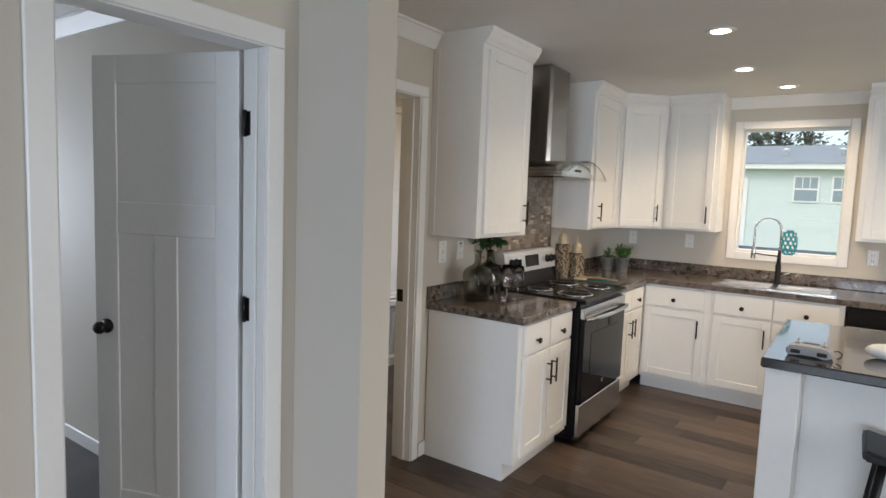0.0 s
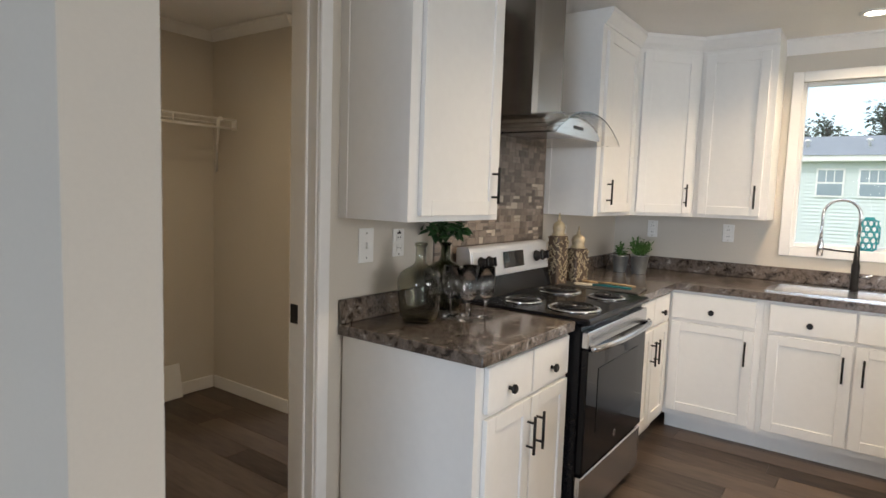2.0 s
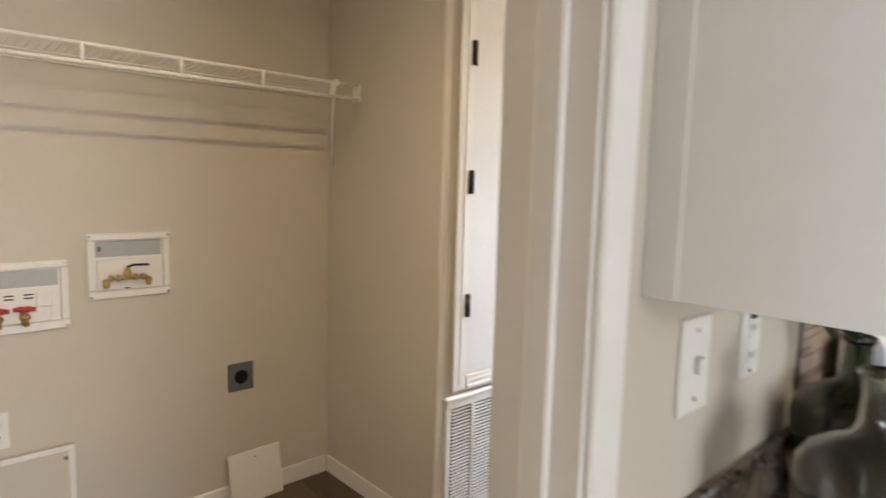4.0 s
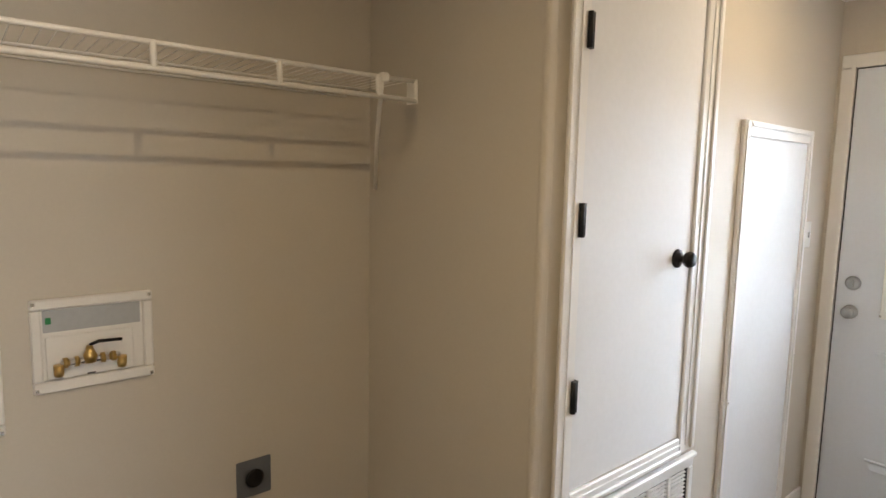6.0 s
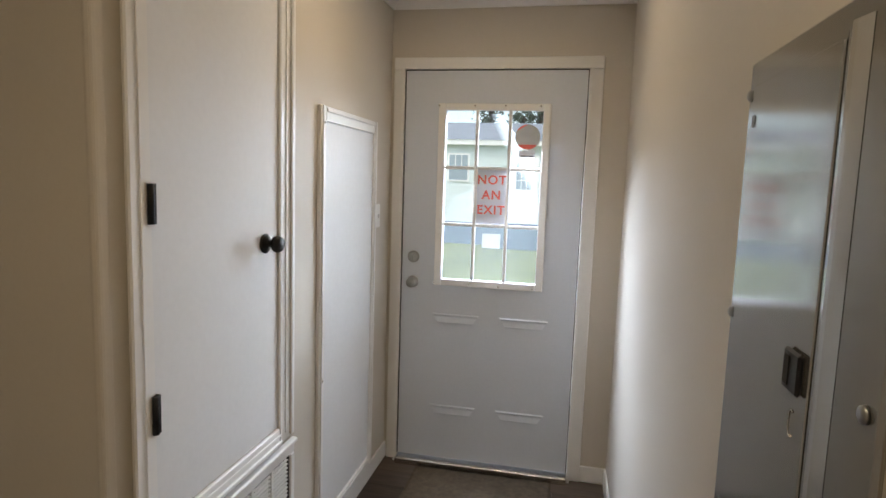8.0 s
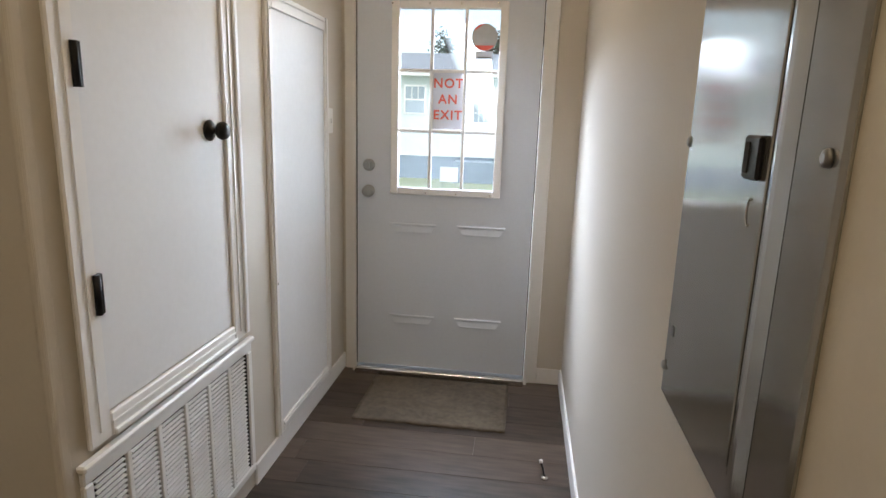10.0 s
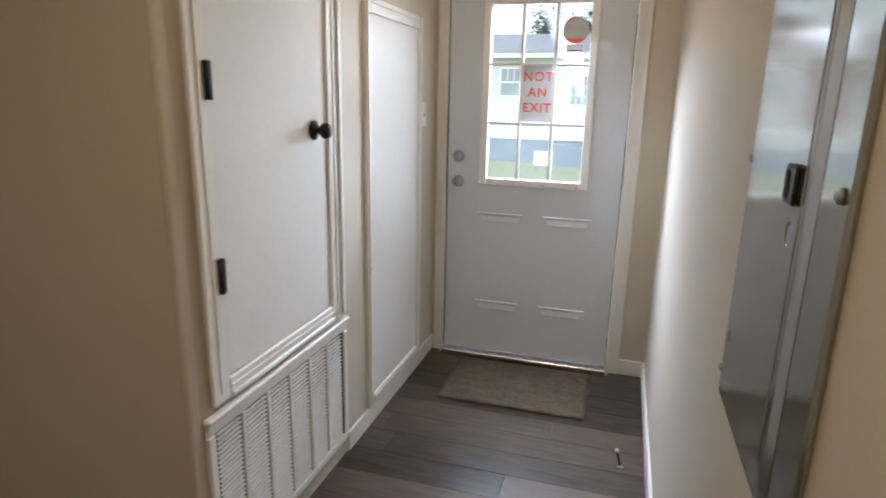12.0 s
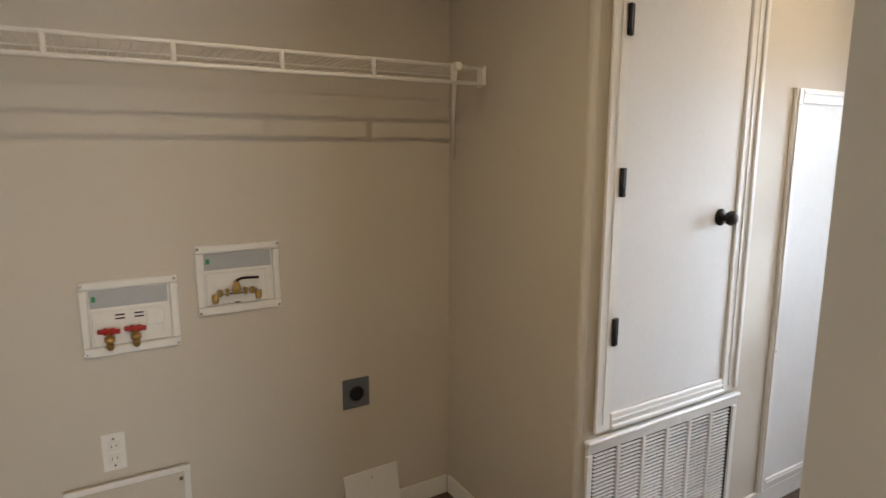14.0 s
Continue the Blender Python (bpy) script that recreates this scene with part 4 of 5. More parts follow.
for v in [g for g in low["geom"] if isinstance(g, bmesh.types.BMVert)]:
    v.co.z = 0.001
part("woven_top", bm, MATFIBRE, mat_thing)
ds = thing("floor_door_stop", -1.712, 6.19, 0.0, "small metal door stop standing on the plank floor", "door stop")
part("base", lathe(bmesh.new(), [(0.014, 0.0), (0.013, 0.006), (0.006, 0.010)], 16), SATIN, ds)
part("rod", tube(bmesh.new(), [(0, 0, 0.009), (-0.008, 0.004, 0.04), (-0.016, 0.008, 0.062)], 0.0045, 8), BLACK, ds)
part("tip", lathe(bmesh.new(), [(0.006, 0.0), (0.008, 0.006), (0.005, 0.012)], 12, -0.0165, 0.008, 0.062), PLASTIC, ds, "white rubber tip")

# ---- laundry ----
sh = thing("wire_shelf", WASH, 3.30, 1.80, "white vinyl-coated wire shelf across the laundry alcove", "wire shelf")
L, D = 1.69, 0.39
part("front_rail", tube(bmesh.new(), [(D, 0, 0.012), (D, L, 0.012)], 0.0060, 8), WIRE, sh)
part("front_rail", tube(bmesh.new(), [(D + 0.004, 0, -0.042), (D + 0.004, L, -0.042)], 0.0068, 8), WIRE, sh)
part("back_rail", tube(bmesh.new(), [(0.006, 0, 0.006), (0.006, L, 0.006)], 0.0032, 8), WIRE, sh)
part("mid_rail", tube(bmesh.new(), [(D * 0.5, 0, 0.004), (D * 0.5, L, 0.004)], 0.0032, 8), WIRE, sh)
for k in range(7):
    yy = 0.146 + k * 0.283
    if yy < L:
        part("lip_post", tube(bmesh.new(), [(D + 0.002, yy, 0.012), (D + 0.004, yy, -0.042)], 0.0075, 6), WIRE, sh)
wire_data = mesh("cross_wire", tube(bmesh.new(), [(0.006, 0, 0.010), (D * 0.5, 0, 0.009), (D, 0, 0.012)], 0.0013, 5), WIRE)
for k in range(66):
    ob = new("cross_wire", wire_data)
    ob.parent = sh
    ob.location = (0, 0.012 + k * 0.0255, 0)
part("lip_post", tube(bmesh.new(), [(D + 0.002, L - 0.004, 0.012), (D + 0.004, L - 0.004, -0.042)], 0.0055, 6), WIRE, sh)
part("clip", boxes((D - 0.012, D + 0.010, 1.57, 1.595, -0.002, 0.024), bevel=0.004), WIRE, sh)
part("brace", tube(bmesh.new(), [(D + 0.002, 1.575, 0.01), (D - 0.03, 1.59, -0.05), (D - 0.16, 1.665, -0.155), (0.05, 1.778, -0.30)], 0.0066, 8), WIRE, sh)
bm = boxes((D - 0.040, D + 0.010, L - 0.003, L + 0.003, -0.050, 0.018), bevel=0.002)
part("end_bracket", bm, WIRE, sh, "white moulded shelf end bracket")
lf = thing("flush_ceiling_light", -2.04, 4.14, CEILING, "white flush-mount laundry ceiling light, lit", "ceiling light")
part("canopy", lathe(bmesh.new(), [(0.07, -0.001), (0.07, -0.02), (0.055, -0.06), (0.05, -0.118)], 28), TRIM, lf)
part("lens", lathe(bmesh.new(), [(0.047, -0.119), (0.047, -0.122)], 28), LENS, lf)


def outlet_box(y, z, label):
    """A recessed white supply box with a flanged frame; local y runs along the wall, +x into the room."""
    o = thing("supply_box", WASH, y, z, label, "supply box", "laundry supply boxes")
    w, h = 0.284, 0.244
    for r in [(0, w, h - 0.026, h), (0, w, 0, 0.03), (0, 0.024, 0.0305, h - 0.0265), (w - 0.024, w, 0.0305, h - 0.0265)]:
        part("frame", boxes((0.0005, 0.016, r[0], r[1], r[2], r[3]), bevel=0.004), PLASTIC, o)
    part("back", boxes((0.0005, 0.003, 0.0245, w - 0.0245, 0.0305, h - 0.0265)), PLASTIC, o)
    part("inner_step", boxes((0.0032, 0.012, 0.03, w - 0.05, 0.032, h * 0.60), bevel=0.003), PLASTIC, o)
    # flat grey sheet: shade of the upper recess put into the colour
    part("upper_recess_shade", boxes((0.0032, 0.0042, 0.028, w - 0.03, h * 0.64, h - 0.03)), material("shaded_white_plastic", (0.42, 0.44, 0.46), 0.5), o)
    part("label_dot", boxes((0.0045, 0.006, 0.034, 0.046, h * 0.73, h * 0.80)), material("green_mark", (0.03, 0.25, 0.09), 0.5), o)
    for cy in (0.008, w - 0.008):
        for cz in (0.010, h - 0.010):
            part("screw", boxes((0.0165, 0.0185, cy - 0.004, cy + 0.004, cz - 0.004, cz + 0.004)), SATIN, o)
    return o, w, h


o1, w, h = outlet_box(3.735, 0.882, "white washer supply box with two red-handled brass valves")
for yy in (0.075, 0.15):
    v = part("valve", lathe(bmesh.new(), [(0.011, 0), (0.011, 0.02), (0.016, 0.022), (0.016, 0.034), (0.008, 0.036), (0.007, 0.05)], 14, 0.032, yy, 0.03), BRASS, o1, "brass washer valve")
    part("outlet", tube(bmesh.new(), [(0.032, yy, 0.042), (0.055, yy, 0.036)], 0.010, 10), BRASS, v)
    bm = bmesh.new()
    for k in range(3):
        a = radians(60 * k)
        tube(bm, [(0.032 - 0.010 * math.cos(a), yy - 0.030 * math.cos(a), 0.084 + 0.006 * math.sin(a)), (0.032 + 0.010 * math.cos(a), yy + 0.030 * math.cos(a), 0.084 - 0.006 * math.sin(a))], 0.008, 8)
    part("handle", bm, RED, v, "red valve handle")
part("drain_cover", boxes((0.012, 0.02, 0.185, 0.24, 0.085, 0.14), bevel=0.003), PLASTIC, o1)
for yy in (0.11, 0.165):
    part("printed_mark", boxes((0.0122, 0.0128, yy - 0.014, yy + 0.014, 0.128, 0.133)), BLACK, o1)
    part("printed_mark", boxes((0.0122, 0.0128, yy - 0.014, yy + 0.014, 0.116, 0.121)), BLACK, o1)
o2, w, h = outlet_box(4.080, 0.970, "white supply box with brass single-lever valve")
v = part("manifold", tube(bmesh.new(), [(0.03, 0.06, 0.078), (0.03, 0.195, 0.078)], 0.010, 12), CHROME, o2)
part("valve_body", lathe(bmesh.new(), [(0.014, 0), (0.016, 0.02), (0.010, 0.034), (0.007, 0.045)], 14, 0.035, 0.125, 0.072), BRASS, o2)
part("lever", tube(bmesh.new(), [(0.036, 0.125, 0.118), (0.04, 0.145, 0.126), (0.042, 0.20, 0.124)], 0.0045, 8), BLACK, o2, "black lever")
for yy in (0.07, 0.095, 0.155, 0.18):
    part("collar", tube(bmesh.new(), [(0.03, yy - 0.005, 0.078), (0.03, yy + 0.005, 0.078)], 0.0135, 12), BRASS, o2)
for yy in (0.055, 0.20):
    part("hose_outlet", lathe(bmesh.new(), [(0.010, 0), (0.012, 0.01), (0.012, 0.03)], 12, 0.03, yy, 0.045), BRASS, o2)
part("printed_mark", boxes((0.0122, 0.0128, 0.12, 0.14, 0.034, 0.038)), BLACK, o2)
dv = thing("dryer_receptacle", WASH, 4.593, 0.506, "grey metal wall plate with round black dryer receptacle", "wall outlet")
part("plate", boxes((0.0005, 0.008, 0.0, 0.114, 0.0, 0.124), bevel=0.003), GREYPLATE, dv)
bm = lathe(bmesh.new(), [(0.030, 0), (0.030, 0.006), (0.022, 0.007), (0.004, 0.004)], 28)
bmesh.ops.transform(bm, matrix=Matrix.Translation((0.008, 0.057, 0.062)) @ Matrix.Rotation(radians(90), 4, "Y"), verts=bm.verts)
part("receptacle", bm, BLACK, dv)


def outlet(x, y, z, turn, label, toggles=0, wide=0.070, tall=0.118):
    o = thing("wall_outlet" if not toggles else "wall_switch", x, y, z, label, "electrical outlet" if not toggles else "light switch", turn=turn)
    part("plate", boxes((-wide / 2, wide / 2, -0.006, -0.0005, -tall / 2, tall / 2), bevel=0.002), PLASTIC, o)
    if toggles:
        part("toggle", boxes((-0.006, 0.006, -0.016, -0.0065, -0.012, 0.012), bevel=0.002), PLASTIC, o)
    else:
        for s in (-1, 1):
            f = part("socket_face", boxes((-0.017, 0.017, -0.008, -0.0062, s * 0.022 - 0.014, s * 0.022 + 0.014), bevel=0.003), PLASTIC, o)
            for sx in (-0.007, 0.007):
                part("slot", boxes((sx - 0.0012, sx + 0.0012, -0.0088, -0.0082, s * 0.022 - 0.004, s * 0.022 + 0.005)), BLACK, f)
    for s in (-1, 1):
        part("screw", boxes((-0.003, 0.003, -0.0075, -0.0062, s * 0.047 - 0.003, s * 0.047 + 0.003)), SATIN, o)
    return o


outlet(WASH, 3.792, 0.548, 90, "white duplex outlet on the laundry wall", tall=0.13)
outlet(RANGE, 4.37, 1.197, 90, "white toggle switch plate above the worktop", 1, 0.083, 0.132)
gf = outlet(RANGE, 4.56, 1.199, 90, "white outlet with black test button above the worktop", tall=0.112)
part("test_button", boxes((-0.010, 0.010, -0.009, -0.0062, 0.036, 0.044)), BLACK, gf)
outlet(-0.70, NORTH, 1.20, 0, "white duplex outlet above the corner worktop")
outlet(-1.20, NORTH, 1.20, 0, "white duplex outlet in the worktop corner")
outlet(0.62, NORTH, 1.17, 0, "white duplex outlet beside the sink window")
outlet(RANGE, 6.15, 1.17, 90, "white duplex outlet beside the range")
pa = thing("floor_access_panel", WASH, 3.64, 0.0, "painted square access panel low on the laundry wall", "access panel")
part("panel", boxes((0.0125, 0.024, 0.0, 0.375, 0.0, 0.452), bevel=0.002), PAINT, pa)
part("edge_trim", boxes((0.0242, 0.030, 0.0, 0.375, 0.432, 0.452), bevel=0.002), TRIM, pa)
part("edge_trim", boxes((0.0242, 0.030, 0.355, 0.375, 0.0, 0.4315), bevel=0.002), TRIM, pa)
for yy in (0.345,):
    part("screw", boxes((0.0242, 0.028, yy - 0.006, yy + 0.006, 0.40, 0.412)), SATIN, pa)
lp = thing("leaning_cover", WASH + 0.055, 4.583, 0.001, "loose white square cover leaning against the baseboard", "loose panel")
part("cover", boxes((-0.004, 0.004, 0.0, 0.245, 0.0, 0.225), bevel=0.002), TRIM, lp)
part("screw", boxes((0.0042, 0.006, 0.12, 0.126, 0.19, 0.196)), SATIN, lp)
lp.rotation_euler = (0, radians(-10.5), radians(2))

# ---- things on the worktops ----
def bottle(name, x, y, z, profile, thick, mat, label, category):
    """A hollow blown-glass vessel: the outer profile goes up, the inner one comes down."""
    o = thing(name, x, y, z, label, category)
    inner = [(max(r - thick, 0.001), h + (thick if i < 2 else 0)) for i, (r, h) in enumerate(profile)]
    part("glass_body", lathe(bmesh.new(), profile + list(reversed(inner)), 40), mat, o)
    lip, top = profile[-2]
    part("lip", lathe(bmesh.new(), [(lip + 0.0005, top - 0.010), (lip + 0.003, top - 0.006), (lip + 0.003, top - 0.001), (lip + 0.0005, top + 0.001)], 32, closed=True), mat, o)
    return o


JUG = [(0.04, 0.0), (0.068, 0.004), (0.080, 0.018), (0.089, 0.06), (0.096, 0.115), (0.099, 0.15), (0.095, 0.172), (0.081, 0.192), (0.055, 0.207), (0.032, 0.217), (0.0235, 0.232), (0.0215, 0.285), (0.025, 0.289), (0.025, 0.30), (0.021, 0.302)]
bottle("glass_jug", -1.29, 4.472, 0.915, [(r * 0.88, h) for r, h in JUG], 0.004, SMOKE, "smoked grey glass demijohn bottle on the worktop", "bottle")
vase = bottle("glass_vase", -1.375, 4.75, 0.915, [(r * 0.92, h * 0.94) for r, h in JUG], 0.004, OLIVE, "dark olive glass bottle holding leafy green stems", "vase")
LEAF = material("dark_green_leaf", (0.022, 0.060, 0.018), 0.45, grain=40, amount=0.35, per="island", spread=0.35, bump=0.1)
HERB = material("fresh_green_leaf", (0.07, 0.16, 0.035), 0.5, grain=40, amount=0.3, per="island", spread=0.35, bump=0.1)


def leaf(bm, base, way, length, width, roll):
    """A folded, pointed leaf of six faces."""
    q = Vector(way).normalized().to_track_quat("Y", "Z") @ Euler((0, roll, 0)).to_quaternion()
    mid = [base + q @ Vector((0, length * t, -0.12 * length * t * t)) for t in (0, 0.35, 0.7, 1)]
    sides = [[base + q @ Vector((s * width * w, length * t, 0.12 * width - 0.12 * length * t * t)) for t, w in ((0.35, 0.5), (0.7, 0.38))] for s in (-1, 1)]
    m = [bm.verts.new(p) for p in mid]
    for s, pts in zip((-1, 1), sides):
        a, b = (bm.verts.new(p) for p in pts)
        for f in ((m[0], m[1], a), (m[1], m[2], b, a), (m[2], m[3], b)):
            bm.faces.new(f if s > 0 else tuple(reversed(f)))


rng = random.Random(4)
stems, leaves = bmesh.new(), bmesh.new()
for k in range(9):
    a = k * 2.4
    tip = Vector((0.10 * math.cos(a) * rng.uniform(0.5, 1.1), 0.12 * math.sin(a) * rng.uniform(0.5, 1.1), 0.355 + rng.uniform(-0.02, 0.035)))
    tube(stems, [(0, 0, 0.20), (0.004 * math.cos(a), 0.004 * math.sin(a), 0.29), tip * 0.6 + Vector((0, 0, 0.14)), tip], 0.002, 5)
    for j in range(9):
        t = 0.45 + 0.55 * j / 8
        p = Vector((0, 0, 0.27)).lerp(tip, t)
        w = Vector((rng.uniform(-1, 1), rng.uniform(-1, 1), rng.uniform(-0.5, 0.6)))
        leaf(leaves, p, w, rng.uniform(0.045, 0.07), rng.uniform(0.022, 0.032), rng.uniform(-1, 1))
part("stem", stems, LEAF, vase)
tagged(part("leaves", leaves, LEAF, vase, "dark glossy leaves"), kind="stuff")

WINE = [(0.0004, 0.0), (0.034, 0.0), (0.033, 0.003), (0.010, 0.007), (0.0045, 0.014), (0.004, 0.062), (0.008, 0.070), (0.026, 0.086), (0.0355, 0.112), (0.0365, 0.145), (0.0325, 0.203)]
wine_in = [(0.0315, 0.202), (0.0355, 0.145), (0.0345, 0.113), (0.025, 0.089), (0.007, 0.075), (0.0004, 0.073)]
first = thing("wine_glass", -1.265, 4.645, 0.915, "clear stemmed wine glass, empty", "wine glass", "wine glasses on the worktop")
part("bowl", lathe(bmesh.new(), WINE + wine_in, 32), GLASS, first)
for gx, gy in ((-1.222, 4.712), (-1.169, 4.620), (-1.148, 4.720)):
    copy_thing(first, pose(gx, gy, 0.915))

CERAMIC = material("cream_gilt_ceramic", (0.48, 0.40, 0.27), 0.35, grain=60, amount=0.25, metal=0.25, bump=0.3)
RAISED = material("tan_raised_ceramic", (0.40, 0.33, 0.22), 0.35, grain=60, amount=0.3, metal=0.2, bump=0.3)
RELIEF = material("brown_carved_ceramic", (0.10, 0.068, 0.045), 0.45, grain=50, amount=0.4, bump=0.6, bump_scale=60)


def urn(x, y, z, w, d, hb, label, turn):
    """A carved rectangular canister with a domed, finial-topped lid."""
    o = thing("lidded_canister", x, y, z, label, "canister", "carved canisters by the range", turn)
    part("body", boxes((-w / 2, w / 2, -d / 2, d / 2, 0.0, hb), bevel=0.008), RELIEF, o)
    r2 = random.Random(int(hb * 1000))
    bm = bmesh.new()
    for side in range(4):
        wide = w if side % 2 == 0 else d
        off = d / 2 if side % 2 == 0 else w / 2
        m = Matrix.Rotation(side * math.pi / 2, 4, "Z")
        for k in range(34):
            px, pz = r2.uniform(-wide * 0.40, wide * 0.40), 0.015 + (hb - 0.03) * (k + 0.5) / 34
            a = r2.uniform(0.5, 1.2) * (1 if k % 2 else -1)
            pts = [m @ Vector((px + 0.015 * t * math.cos(a), -off + 0.0012, pz + 0.015 * t * math.sin(a) + 0.005 * t * t)) for t in (-1, -0.4, 0.2, 0.8)]
            tube(bm, pts, 0.0042, 6)
    tagged(part("relief", bm, RAISED, o, "raised cream leaf relief"), kind="stuff")
    bm = lathe(bmesh.new(), [(w * 0.42, 0), (w * 0.44, 0.008), (w * 0.34, 0.014), (w * 0.36, 0.03), (w * 0.40, 0.045), (w * 0.33, 0.066), (w * 0.15, 0.078), (w * 0.10, 0.084), (w * 0.13, 0.092), (w * 0.06, 0.10), (w * 0.04, 0.125), (0.002, 0.128)], 24, 0, 0, hb)
    part("lid", bm, CERAMIC, o, "cream domed lid with finial")
    return o


urn(-1.335, 5.775, 0.915, 0.092, 0.075, 0.275, "tall brown and cream carved canister with domed lid", 75)
urn(-1.285, 5.935, 0.915, 0.100, 0.075, 0.20, "short brown and cream carved canister with domed lid", 70)

ZINC = material("galvanised_zinc", (0.36, 0.38, 0.38), 0.45, metal=0.8, grain=30, amount=0.2, bump=0.1)
SOIL = material("dark_soil", (0.03, 0.022, 0.016), 0.95, bump=0.6)


def potted(x, y, z, s, count, spread_, tall, label, seed):
    o = thing("potted_plant", x, y, z, label, "potted plant")
    part("pot", lathe(bmesh.new(), [(0.040 * s, 0), (0.041 * s, 0.004), (0.054 * s, 0.105 * s), (0.058 * s, 0.107 * s), (0.058 * s, 0.115 * s), (0.052 * s, 0.115 * s), (0.049 * s, 0.095 * s), (0.002, 0.095 * s)], 28), ZINC, o, "galvanised metal pot")
    part("soil", lathe(bmesh.new(), [(0.049 * s, 0.096 * s), (0.047 * s, 0.102 * s)], 20), SOIL, o)
    r = random.Random(seed)
    bm = bmesh.new()
    for k in range(count):
        a, q = r.uniform(0, 6.28), r.random() ** 0.5
        top = Vector((spread_ * q * math.cos(a), spread_ * q * math.sin(a), 0.10 * s + tall * r.uniform(0.35, 1) * (1 - 0.3 * q)))
        tube(bm, [(0.01 * math.cos(a), 0.01 * math.sin(a), 0.098 * s), top * 0.6 + Vector((0, 0, 0.04)), top], 0.001, 4)
        for j in range(5):
            leaf(bm, Vector((0, 0, 0.10 * s)).lerp(top, 0.45 + 0.55 * j / 4), (r.uniform(-1, 1), r.uniform(-1, 1), r.uniform(0, 1)), r.uniform(0.018, 0.03), r.uniform(0.010, 0.016), r.uniform(-1, 1))
    tagged(part("foliage", bm, HERB, o, "small fresh green leaves"), kind="stuff")


potted(-1.155, 6.66, 0.915, 1.08, 80, 0.075, 0.15, "small green herb in a galvanised metal pot", 1)
potted(-1.285, 6.66, 0.915, 0.98, 20, 0.04, 0.10, "sparse sprig in a galvanised metal pot", 2)

SLATE = material("dark_slate_board", (0.055, 0.05, 0.047), 0.5, grain=60, amount=0.25, bump=0.2)
PALEWOOD = material("pale_beech_wood", (0.50, 0.34, 0.18), 0.5, grain=40, amount=0.15, stretch=(6, 1, 1))
TEAL = material("teal_silicone", (0.015, 0.16, 0.18), 0.4, bump=0.02)
CREAM = material("cream_silicone", (0.66, 0.58, 0.46), 0.5, bump=0.02)
board = thing("serving_board", -1.12, 5.845, 0.915, "flat dark board under kitchen utensils", "serving board", turn=6)
part("slab", boxes((-0.22, 0.24, -0.105, 0.125, 0.0, 0.009), bevel=0.003), SLATE, board)


def utensil(x, y, turn, head, handle, spoon, label):
    o = thing("spatula" if not spoon else "wooden_spoon", x, y, 0.925, label, "kitchen utensil", "utensils on the board", turn)
    bm = bmesh.new()
    outline = [(0.034 * (1 if not spoon else 0.72) * math.copysign(abs(math.sin(a)) ** (0.5 if not spoon else 1), math.sin(a)), 0.05 * math.copysign(abs(math.cos(a)) ** (0.5 if not spoon else 1), math.cos(a))) for a in [2 * math.pi * k / 24 for k in range(24)]]
    prism(bm, [(v, u) for u, v in outline], "z", 0.001, 0.009)
    part("head", bm, head, o)
    part("handle", tube(bmesh.new(), [(0.051, 0, 0.006), (0.12, 0, 0.009), (0.20, 0, 0.008), (0.26, 0, 0.007)], 0.006, 8), handle, o)


utensil(-1.19, 5.815, 4, CREAM, TEAL, False, "cream spatula with a teal handle")
utensil(-1.20, 5.935, -2, PALEWOOD, PALEWOOD, True, "pale beech wooden spoon on the board")

TURQ = material("turquoise_glazed_ceramic", (0.03, 0.30, 0.33), 0.15, grain=20, amount=0.2, coat=0.5, bump=0.02)
tv = thing("pierced_vase", 0.062, 7.082, 1.1375, "turquoise glazed vase pierced with round holes on the window sill", "vase")
bm = bmesh.new()
for row in range(5):
    for k in range(9):
        a = 2 * math.pi * (k + 0.5 * (row % 2)) / 9
        zc, rr = 0.035 + row * 0.034, [0.045, 0.053, 0.056, 0.053, 0.045][row]
        pts = []
        for j in range(11):
            b = 2 * math.pi * j / 10
            aa = a + 0.30 * math.cos(b)
            pts.append(((rr) * math.cos(aa), rr * math.sin(aa) * 0.52, zc + 0.019 * math.sin(b)))
        tube(bm, pts, 0.0036, 6)
tagged(part("lattice", bm, TURQ, tv), kind="stuff")
part("foot", lathe(bmesh.new(), [(0.030, 0), (0.034, 0.006), (0.040, 0.016)], 24), TURQ, tv)
part("neck", lathe(bmesh.new(), [(0.036, 0.188), (0.026, 0.198), (0.026, 0.208), (0.022, 0.208), (0.022, 0.19)], 24), TURQ, tv)

GADGET = material("grey_plastic_shell", (0.30, 0.295, 0.29), 0.4, bump=0.03)
rc = thing("remote_controller", 0.395, 4.43, 0.9145, "grey handheld remote controller with two sticks", "remote controller", turn=-4)
bm = bmesh.new()
prism(bm, [(-0.085, 0.012), (-0.078, 0.038), (-0.05, 0.046), (0.05, 0.046), (0.078, 0.038), (0.085, 0.012), (0.06, 0.0), (0.03, 0.008), (-0.03, 0.008), (-0.06, 0.0)], "y", -0.05, 0.055)
bmesh.ops.bevel(bm, geom=list(bm.edges), offset=0.006, segments=2, affect="EDGES")
part("shell", bm, GADGET, rc)
for sx in (-0.045, 0.05):
    st = part("stick", lathe(bmesh.new(), [(0.012, 0), (0.010, 0.004), (0.0025, 0.006), (0.0025, 0.018), (0.006, 0.021), (0.005, 0.025)], 14, sx, 0.01, 0.046), SATIN, rc)
    part("grip", boxes((sx - 0.018, sx + 0.018, -0.056, -0.0505, 0.014, 0.03), bevel=0.002), BLACK, rc)
part("dark_strip", boxes((-0.03, 0.03, 0.02, 0.05, 0.0462, 0.048)), BLACK, rc)
